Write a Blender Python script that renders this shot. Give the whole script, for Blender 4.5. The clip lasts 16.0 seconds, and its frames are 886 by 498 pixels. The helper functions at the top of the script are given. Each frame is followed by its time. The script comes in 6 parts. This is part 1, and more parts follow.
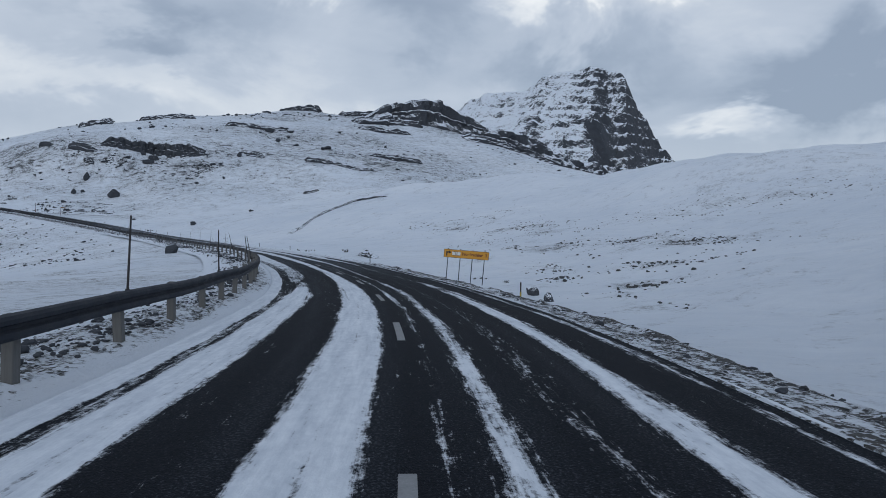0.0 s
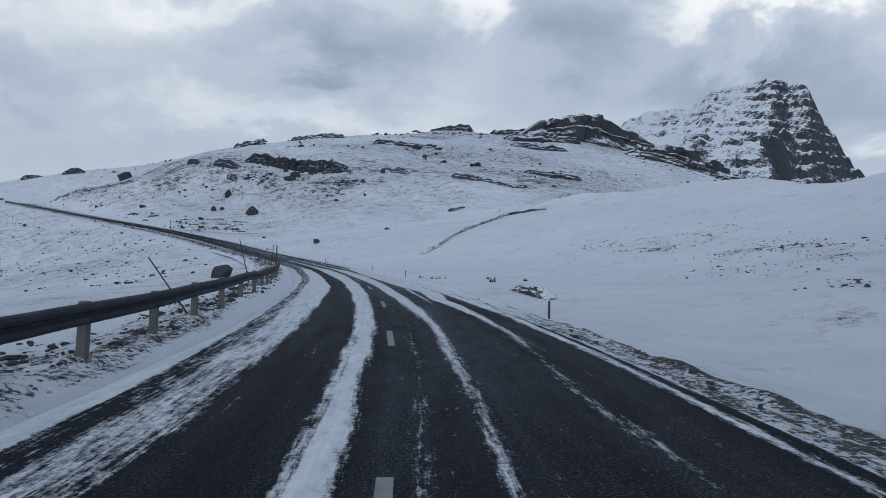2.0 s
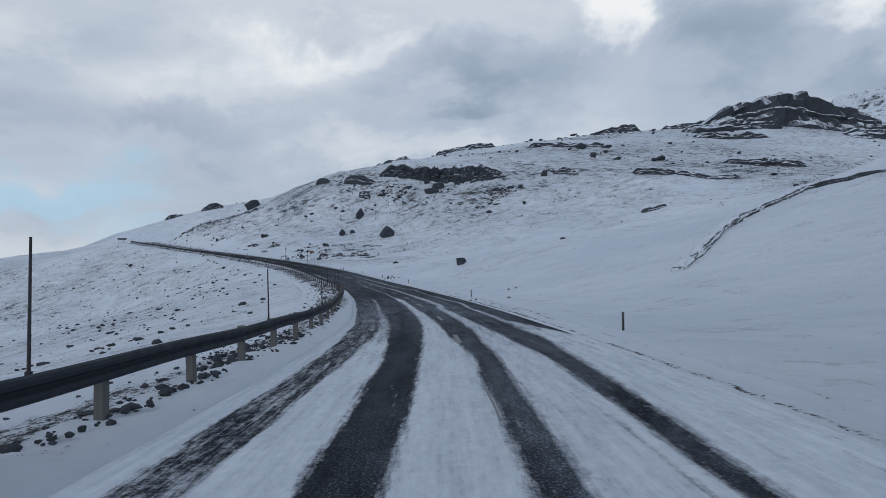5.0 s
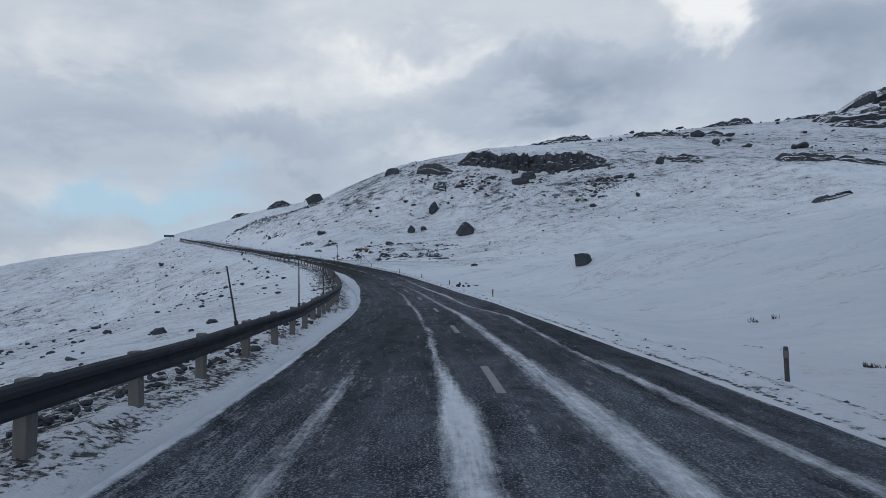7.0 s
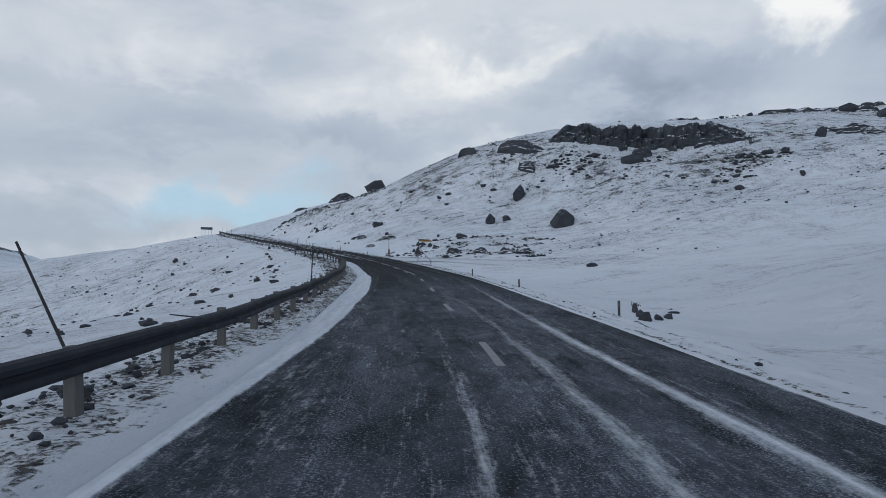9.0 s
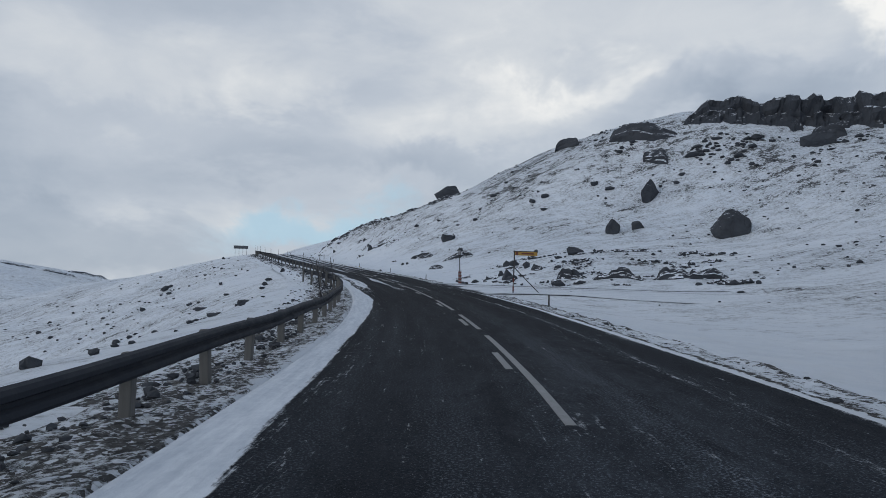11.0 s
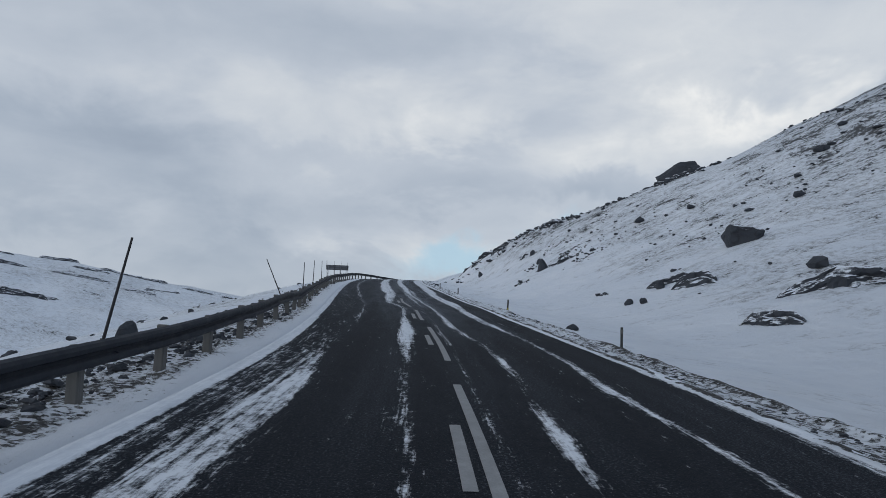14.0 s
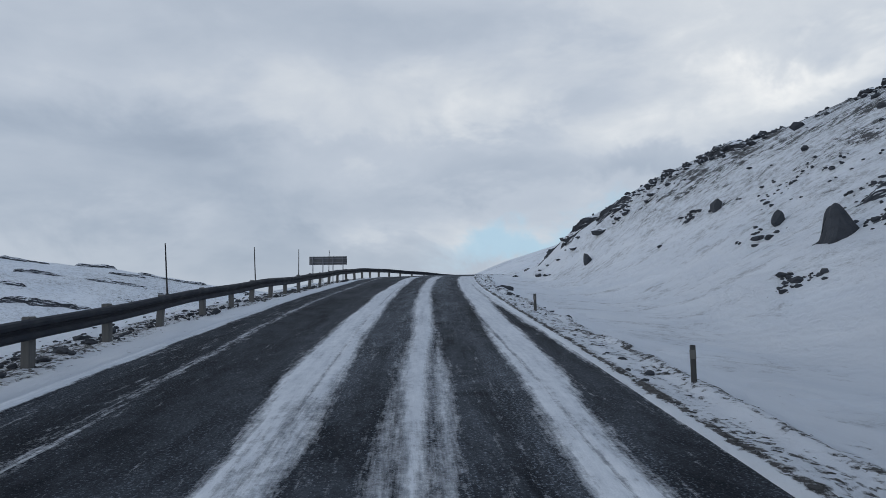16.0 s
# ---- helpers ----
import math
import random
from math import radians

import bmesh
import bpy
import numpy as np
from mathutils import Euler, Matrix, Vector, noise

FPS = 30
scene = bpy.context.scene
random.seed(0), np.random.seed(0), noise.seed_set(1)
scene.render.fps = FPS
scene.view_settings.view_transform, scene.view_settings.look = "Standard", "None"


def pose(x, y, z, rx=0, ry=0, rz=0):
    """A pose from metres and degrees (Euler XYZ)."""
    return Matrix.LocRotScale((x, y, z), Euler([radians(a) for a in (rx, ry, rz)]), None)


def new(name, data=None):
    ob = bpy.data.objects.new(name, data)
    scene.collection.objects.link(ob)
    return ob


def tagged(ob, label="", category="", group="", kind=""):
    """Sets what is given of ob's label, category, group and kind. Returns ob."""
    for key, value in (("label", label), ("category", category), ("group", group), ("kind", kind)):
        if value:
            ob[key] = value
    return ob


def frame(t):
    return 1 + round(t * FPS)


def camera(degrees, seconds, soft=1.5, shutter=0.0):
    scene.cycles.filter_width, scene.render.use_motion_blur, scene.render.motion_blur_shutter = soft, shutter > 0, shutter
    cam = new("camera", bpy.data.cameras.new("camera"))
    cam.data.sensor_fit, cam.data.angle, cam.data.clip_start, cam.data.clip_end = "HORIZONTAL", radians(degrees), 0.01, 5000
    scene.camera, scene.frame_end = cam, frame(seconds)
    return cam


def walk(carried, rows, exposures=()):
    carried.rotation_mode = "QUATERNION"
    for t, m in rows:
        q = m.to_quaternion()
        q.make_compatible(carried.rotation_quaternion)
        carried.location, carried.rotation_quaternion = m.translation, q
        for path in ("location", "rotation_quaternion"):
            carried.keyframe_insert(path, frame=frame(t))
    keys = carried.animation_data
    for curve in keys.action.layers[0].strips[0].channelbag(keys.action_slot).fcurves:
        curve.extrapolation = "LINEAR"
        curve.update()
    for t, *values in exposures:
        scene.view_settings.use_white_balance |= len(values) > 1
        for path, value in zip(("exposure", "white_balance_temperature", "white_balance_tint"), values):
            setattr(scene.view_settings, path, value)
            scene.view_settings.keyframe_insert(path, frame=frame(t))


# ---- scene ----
# camera and its way
cam = camera(65.57, 16.0, soft=0.65)
PATH = [
    (0.0, 0.015, -7.468, 1.568, 87.868, -0.459, -2.509),
    (0.5, -0.000, -0.000, 1.400, 87.831, -0.526, 0.000),
    (1.0, -0.415, 7.424, 1.128, 87.960, -0.607, 3.508),
    (1.5, -1.306, 14.754, 0.840, 88.807, -0.842, 6.504),
    (2.0, -2.616, 22.032, 0.632, 89.829, -1.225, 9.913),
    (2.5, -4.296, 29.319, 0.476, 91.092, -0.287, 11.759),
    (3.0, -6.554, 36.734, 0.348, 91.675, 0.931, 13.443),
    (3.5, -9.125, 44.114, 0.247, 92.007, 1.215, 16.075),
    (4.0, -11.825, 51.433, 0.189, 91.697, 1.543, 19.003),
    (4.2, -12.955, 54.397, 0.159, 91.734, 1.743, 19.769),
    (6.3, -26.492, 85.783, -0.251, 92.298, 1.320, 27.421),
    (6.5, -27.953, 88.512, -0.261, 92.449, 1.167, 27.965),
    (7.0, -31.709, 95.229, -0.206, 92.779, 0.937, 29.634),
    (7.5, -35.709, 102.045, -0.122, 92.454, 0.448, 30.912),
    (8.0, -40.088, 108.986, 0.022, 92.511, 0.391, 31.986),
    (8.5, -44.639, 115.722, 0.135, 92.634, 0.446, 33.551),
    (9.0, -49.329, 122.429, 0.279, 93.061, -0.036, 35.941),
    (9.2, -51.294, 125.137, 0.383, 93.213, -0.061, 36.693),
    (11.3, -74.287, 152.296, 2.228, 95.198, -0.951, 43.416),
    (11.5, -76.650, 154.775, 2.430, 95.276, -1.453, 43.991),
    (12.0, -82.646, 160.807, 2.924, 95.560, -1.475, 46.085),
    (12.5, -88.931, 166.606, 3.545, 95.561, -1.927, 49.362),
    (13.0, -95.557, 172.236, 4.190, 96.098, -1.367, 51.872),
    (13.5, -102.456, 177.754, 4.862, 96.654, -1.461, 54.356),
    (14.0, -109.381, 182.919, 5.601, 97.276, -1.982, 57.035),
    (14.5, -116.364, 187.590, 6.385, 97.292, -2.003, 58.739),
    (15.0, -123.232, 191.777, 7.050, 97.325, -1.950, 60.290),
    (15.5, -130.311, 195.610, 7.986, 96.765, -0.912, 61.213),
    (16.0, -137.421, 199.552, 8.743, 96.110, 0.837, 61.239),
]
EXPOSURES = [(0.0, -0.01, 6080, 10), (1.5, 0.0, 6070, 10), (3.0, -0.10, 6050, 10), (8.0, -0.08, 6180, 10), (9.0, -0.04, 6220, 10), (12.5, -0.07, 6380, 10), (16.0, -0.02, 6220, 10)]
walk(cam, [(r[0], pose(*r[1:])) for r in PATH], EXPOSURES)

# ---------------------------------------------------------------- light
world = bpy.data.worlds.new("sky")
scene.world = world
world.use_nodes = True
wn, wl = world.node_tree.nodes, world.node_tree.links
wn.clear()
w_out = wn.new("ShaderNodeOutputWorld")
w_bg = wn.new("ShaderNodeBackground")
SUN_EL, SUN_AZ = 18.0, 190.0      # degrees above the horizon; clockwise from +y


def wmath(op, a, b=None, clamp=False):
    n = wn.new("ShaderNodeMath")
    n.operation, n.use_clamp = op, clamp
    for i, x in enumerate((a, b)):
        if x is None:
            continue
        if isinstance(x, (int, float)):
            n.inputs[i].default_value = x
        else:
            wl.new(x, n.inputs[i])
    return n.outputs[0]


def wmix(fac, a, b):
    n = wn.new("ShaderNodeMix")
    n.data_type = "RGBA"
    for i, x in ((0, fac), (6, a), (7, b)):
        if isinstance(x, (int, float, tuple)):
            n.inputs[i].default_value = x
        else:
            wl.new(x, n.inputs[i])
    return n.outputs[2]


CLOUDS = [   # cloud masses: azimuth and height, half sizes in degrees, tone (+ bright break, - dark belly)
    (16, 19.5, 10, 2.8, 0.75), (25, 7.2, 4.5, 1.7, 0.75), (-24.5, 10.0, 10, 2.3, 0.38), (-6.6, 20, 4.5, 3.0, 0.55), (-29, 17, 7, 3, 0.25), (-54, 20, 10, 4, 0.25),
    (31, 11, 9, 4.5, -0.9), (14.5, 13, 8, 2.6, -0.6), (1, 17, 5, 3.6, -0.5), (-16, 16, 7, 3.6, -0.42), (-42, 12.3, 8, 2.4, -0.36), (-61, 14, 9, 3, -0.22), (-24, 15.5, 8, 1.8, -0.35), (-85, 12, 18, 6, -0.5), (-68, 4.0, 15, 3.6, -0.5),
    (-35, 14.5, 13, 5.5, 0.26), (-2, 12.5, 7, 5, -0.25), (-52, 9.5, 9, 3, 0.22),
]


def build_sky():
    sky = wn.new("ShaderNodeTexSky")
    sky.sky_type, sky.sun_disc = "NISHITA", False
    sky.sun_elevation, sky.sun_rotation = radians(SUN_EL), radians(SUN_AZ)
    co = wn.new("ShaderNodeTexCoord")

    def vec(op, a, b=None):
        n = wn.new("ShaderNodeVectorMath")
        n.operation = op
        for i, x in enumerate((a, b)):
            if isinstance(x, tuple):
                n.inputs[i].default_value = x
            elif isinstance(x, float):
                n.inputs["Scale"].default_value = x
            elif x is not None:
                wl.new(x, n.inputs[i])
        return n.outputs["Value"] if op == "DOT_PRODUCT" else n.outputs["Vector"]

    def noise3(scale, detail, rough, dist, out, stretch=1.0, seed=0.0):
        n = wn.new("ShaderNodeTexNoise")
        n.inputs["Scale"].default_value, n.inputs["Detail"].default_value = scale, detail
        n.inputs["Roughness"].default_value, n.inputs["Distortion"].default_value = rough, dist
        wl.new(vec("ADD", vec("MULTIPLY", co.outputs["Generated"], (1.0, 1.0, stretch)), (seed, seed * 1.3, seed * 0.7)), n.inputs["Vector"])
        return n.outputs[out]

    def span(v, lo, hi):
        n = wn.new("ShaderNodeMapRange")
        n.interpolation_type = "SMOOTHERSTEP"
        wl.new(v, n.inputs[0])
        n.inputs[1].default_value, n.inputs[2].default_value = lo, hi
        return n.outputs[0]

    sep = wn.new("ShaderNodeSeparateXYZ")
    wl.new(co.outputs["Generated"], sep.inputs[0])
    z = sep.outputs[2]
    # ragged edges: bend the direction before the masses are laid out
    wob = vec("SCALE", vec("SUBTRACT", noise3(5.0, 5.0, 0.6, 0.3, "Color", 1.6, 2.0), (0.5, 0.5, 0.5)), 0.30)
    way = vec("ADD", co.outputs["Generated"], wob)

    def mass(az, el, ha, he):
        a, e = radians(az), radians(el)
        right = (math.cos(a) / radians(ha), -math.sin(a) / radians(ha), 0.0)
        upv = (-math.sin(a) * math.sin(e) / radians(he), -math.cos(a) * math.sin(e) / radians(he), math.cos(e) / radians(he))
        ahead = (math.sin(a), math.cos(a), 0.0)
        p, q = vec("DOT_PRODUCT", way, right), vec("DOT_PRODUCT", vec("SUBTRACT", way, (math.sin(a) * math.cos(e), math.cos(a) * math.cos(e), math.sin(e))), upv)
        r = wmath("SQRT", wmath("ADD", wmath("MULTIPLY", p, p), wmath("MULTIPLY", q, q)))
        f = wmath("SUBTRACT", 1.0, span(r, 0.25, 1.35))
        return wmath("MULTIPLY", f, span(vec("DOT_PRODUCT", way, ahead), 0.0, 0.3))

    tone = wmath("ADD", wmath("MULTIPLY", span(noise3(2.2, 5.0, 0.5, 0.3, "Fac", 2.6, 7.3), 0.30, 0.72), 0.34), wmath("MULTIPLY", noise3(7.0, 6.0, 0.6, 0.4, "Fac", 2.2, 4.1), 0.28))
    tone = wmath("ADD", tone, 0.265)
    for az, el, ha, he, t in CLOUDS:
        tone = wmath("ADD", tone, wmath("MULTIPLY", mass(az, el, ha, he), 0.62 * t))
    ramp = wn.new("ShaderNodeValToRGB")
    wl.new(tone, ramp.inputs[0])
    cols = ((0.0, (0.31, 0.365, 0.445)), (0.30, (0.42, 0.475, 0.55)), (0.60, (0.545, 0.59, 0.65)), (0.78, (0.70, 0.725, 0.745)), (1.0, (1.0, 0.98, 0.93)))
    while len(ramp.color_ramp.elements) < len(cols):
        ramp.color_ramp.elements.new(0.5)
    for el_, (at, c) in zip(ramp.color_ramp.elements, cols):
        el_.position, el_.color = at, (*c, 1)
    # a gap of clear sky low over the pass
    hole = wmath("ADD", mass(-52.5, 6.6, 8.5, 2.6), wmath("MULTIPLY", mass(-46, 3.2, 5, 1.4), 0.5), True)
    both = wmix(wmath("MULTIPLY", hole, 0.85), ramp.outputs[0], (0.46, 0.65, 0.77, 1))
    deck = wmix(wmath("MULTIPLY", span(z, 0.42, 0.80), 0.80), both, (0.26, 0.33, 0.44, 1))
    final = wmix(0.06, deck, vec("SCALE", sky.outputs[0], 0.10))
    wl.new(final, w_bg.inputs["Color"])
    w_bg.inputs["Strength"].default_value = 1.0
    wl.new(w_bg.outputs[0], w_out.inputs[0])


build_sky()
sun_data = bpy.data.lights.new("sun", "SUN")
sun_data.energy, sun_data.angle, sun_data.color = 0.6, radians(25), (1.0, 0.96, 0.90)
sun = new("sun", sun_data)
sun.rotation_euler = (radians(90 - SUN_EL), 0, radians(180 - SUN_AZ))
scene.view_settings.exposure = 0.0

# ---------------------------------------------------------------- materials


class Mat:
    """A small builder of node materials."""

    def __init__(self, name, rough=0.8, metal=0.0):
        self.m = bpy.data.materials.new(name)
        self.m.use_nodes = True
        self.n, self.l = self.m.node_tree.nodes, self.m.node_tree.links
        self.b = self.n["Principled BSDF"]
        self.b.inputs["Roughness"].default_value, self.b.inputs["Metallic"].default_value = rough, metal
        self.co = self.n.new("ShaderNodeTexCoord")
        self.geo = self.n.new("ShaderNodeNewGeometry")

    def put(self, socket, x):
        if isinstance(x, (int, float)):
            socket.default_value = x
        elif isinstance(x, tuple):
            socket.default_value = x if len(x) == 4 else (*x, 1)
        else:
            self.l.new(x, socket)

    def noise(self, scale, detail=4, rough=0.55, space="object", stretch=None, dist=0.0, turn=0.0):
        n = self.n.new("ShaderNodeTexNoise")
        n.inputs["Scale"].default_value, n.inputs["Detail"].default_value = scale, detail
        n.inputs["Roughness"].default_value, n.inputs["Distortion"].default_value = rough, dist
        src = {"object": self.co.outputs["Object"], "uv": self.co.outputs["UV"], "world": self.geo.outputs["Position"]}[space]
        if stretch:
            mp = self.n.new("ShaderNodeMapping")
            mp.inputs["Scale"].default_value = stretch
            if turn:
                rot = self.n.new("ShaderNodeMapping")
                rot.inputs["Rotation"].default_value = (0, 0, radians(turn))
                self.l.new(src, rot.inputs["Vector"])
                src = rot.outputs[0]
            self.l.new(src, mp.inputs["Vector"])
            src = mp.outputs[0]
        self.l.new(src, n.inputs["Vector"])
        return n.outputs["Fac"]

    def voronoi(self, scale, space="world", feature="F1", stretch=None, out="Distance"):
        n = self.n.new("ShaderNodeTexVoronoi")
        n.feature = feature
        n.inputs["Scale"].default_value = scale
        src = {"object": self.co.outputs["Object"], "uv": self.co.outputs["UV"], "world": self.geo.outputs["Position"]}[space]
        if stretch:
            mp = self.n.new("ShaderNodeMapping")
            mp.inputs["Scale"].default_value = stretch
            self.l.new(src, mp.inputs["Vector"])
            src = mp.outputs[0]
        self.l.new(src, n.inputs["Vector"])
        return n.outputs[out]

    def math(self, op, a, b=None, clamp=False):
        n = self.n.new("ShaderNodeMath")
        n.operation, n.use_clamp = op, clamp
        self.put(n.inputs[0], a)
        if b is not None:
            self.put(n.inputs[1], b)
        return n.outputs[0]

    def span(self, v, lo, hi, a=0.0, b=1.0):
        n = self.n.new("ShaderNodeMapRange")
        n.interpolation_type = "SMOOTHSTEP"
        self.put(n.inputs[0], v)
        for i, x in ((1, lo), (2, hi), (3, a), (4, b)):
            n.inputs[i].default_value = x
        return n.outputs[0]

    def mix(self, fac, a, b):
        n = self.n.new("ShaderNodeMix")
        n.data_type = "RGBA"
        self.put(n.inputs[0], fac)
        self.put(n.inputs[6], a)
        self.put(n.inputs[7], b)
        return n.outputs[2]

    def attr(self, name):
        n = self.n.new("ShaderNodeAttribute")
        n.attribute_name = name
        return n.outputs["Fac"]

    def up(self):
        s = self.n.new("ShaderNodeSeparateXYZ")
        self.l.new(self.geo.outputs["Normal"], s.inputs[0])
        return s.outputs[2]

    def random(self):
        return self.n.new("ShaderNodeObjectInfo").outputs["Random"]

    def bump(self, height, strength=0.5, distance=0.05):
        n = self.n.new("ShaderNodeBump")
        n.inputs["Strength"].default_value, n.inputs["Distance"].default_value = strength, distance
        self.l.new(height, n.inputs["Height"])
        self.l.new(n.outputs[0], self.b.inputs["Normal"])

    def done(self, colour, rough=None):
        self.put(self.b.inputs["Base Color"], colour)
        if rough is not None:
            self.put(self.b.inputs["Roughness"], rough)
        return self.m


SNOW_A, SNOW_B = (0.66, 0.715, 0.79), (0.775, 0.815, 0.868)
ROCK_A, ROCK_B = (0.011, 0.0145, 0.021), (0.058, 0.067, 0.083)


def ground_material():
    k = Mat("snowy_ground", 0.75)
    cover = k.attr("bare")                      # 0 deep snow .. 1 windswept heath
    fine = k.noise(0.55, 10, 0.78, "world", dist=0.4)
    wind = k.noise(1.0, 8, 0.72, "world", (0.16, 0.95, 0.9), dist=0.5, turn=-48)      # streaks that the wind has combed up the slope
    streak = k.noise(0.42, 8, 0.74, "world", (0.62, 1.25, 1.0), dist=0.9)
    mid = k.noise(0.10, 6, 0.62, "world")
    grain = k.noise(3.4, 8, 0.82, "world")
    big = k.noise(0.035, 4, 0.5, "world")
    patch = k.noise(0.24, 4, 0.55, "world", dist=1.4)
    v = k.math("ADD", k.math("MULTIPLY", fine, 0.24), k.math("MULTIPLY", wind, 0.26))
    v = k.math("ADD", v, k.math("ADD", k.math("MULTIPLY", grain, 0.30), k.math("MULTIPLY", patch, 0.20)))
    thr = k.math("SUBTRACT", 0.618, k.math("MULTIPLY", cover, 0.140))
    d = k.math("SUBTRACT", v, thr)
    mask = k.span(d, -0.006, 0.026)
    heath = k.mix(k.noise(5.0, 5, 0.7, "world"), (0.012, 0.014, 0.017), (0.064, 0.065, 0.066))
    thin = k.span(d, -0.095, 0.0)
    snow = k.mix(k.span(k.math("ADD", k.math("MULTIPLY", big, 0.5), k.math("MULTIPLY", streak, 0.5)), 0.35, 0.65), SNOW_A, SNOW_B)
    # greyer where snow thins; also paints the fine shading of snow ripples
    snow = k.mix(k.math("MULTIPLY", thin, 0.55), snow, k.mix(k.span(grain, 0.40, 0.60), (0.62, 0.66, 0.71), (0.13, 0.14, 0.15)))
    col = k.mix(k.math("MULTIPLY", mask, 0.92), snow, heath)
    h = k.math("ADD", k.math("MULTIPLY", mid, 1.0), k.math("MULTIPLY", fine, 0.5))
    h = k.math("ADD", h, k.math("ADD", k.math("MULTIPLY", wind, 0.45), k.math("MULTIPLY", grain, 0.10)))
    k.bump(h, 0.8, 0.6)
    return k.done(col, k.span(mask, 0, 1, 0.7, 0.95))


def rock_material(name="dark_basalt", snow_lo=0.62, snow_hi=0.86, scale=1.0):
    k = Mat(name, 0.85)
    a = k.noise(0.9 * scale, 8, 0.65, "world", (1, 1, 1.6))
    b = k.noise(0.17 * scale, 4, 0.55, "world")
    cr = k.voronoi(0.8 * scale, "world", "DISTANCE_TO_EDGE", (1, 1, 0.5))
    cr = k.math("ADD", cr, k.math("MULTIPLY", k.math("SUBTRACT", k.noise(3.0 * scale, 6, 0.7, "world"), 0.5), 0.22))
    col = k.mix(a, ROCK_A, ROCK_B)
    col = k.mix(k.span(b, 0.5, 0.7), col, (0.046, 0.052, 0.063))
    col = k.mix(k.span(cr, -0.01, 0.025, 0.3, 0.0), col, (0.012, 0.012, 0.014))
    dust = k.noise(2.6 * scale, 7, 0.75, "world", (1, 1, 2.5))
    lie = k.math("ADD", k.up(), k.math("ADD", k.math("MULTIPLY", k.math("SUBTRACT", a, 0.5), 0.7), k.math("MULTIPLY", k.math("SUBTRACT", dust, 0.5), 1.5)))
    snow = k.span(lie, snow_lo, snow_hi)
    col = k.mix(snow, col, k.mix(b, SNOW_A, SNOW_B))
    k.bump(k.math("ADD", a, k.math("MULTIPLY", k.span(cr, -0.02, 0.05), 0.3)), 0.8, 0.25 / scale)
    return k.done(col)


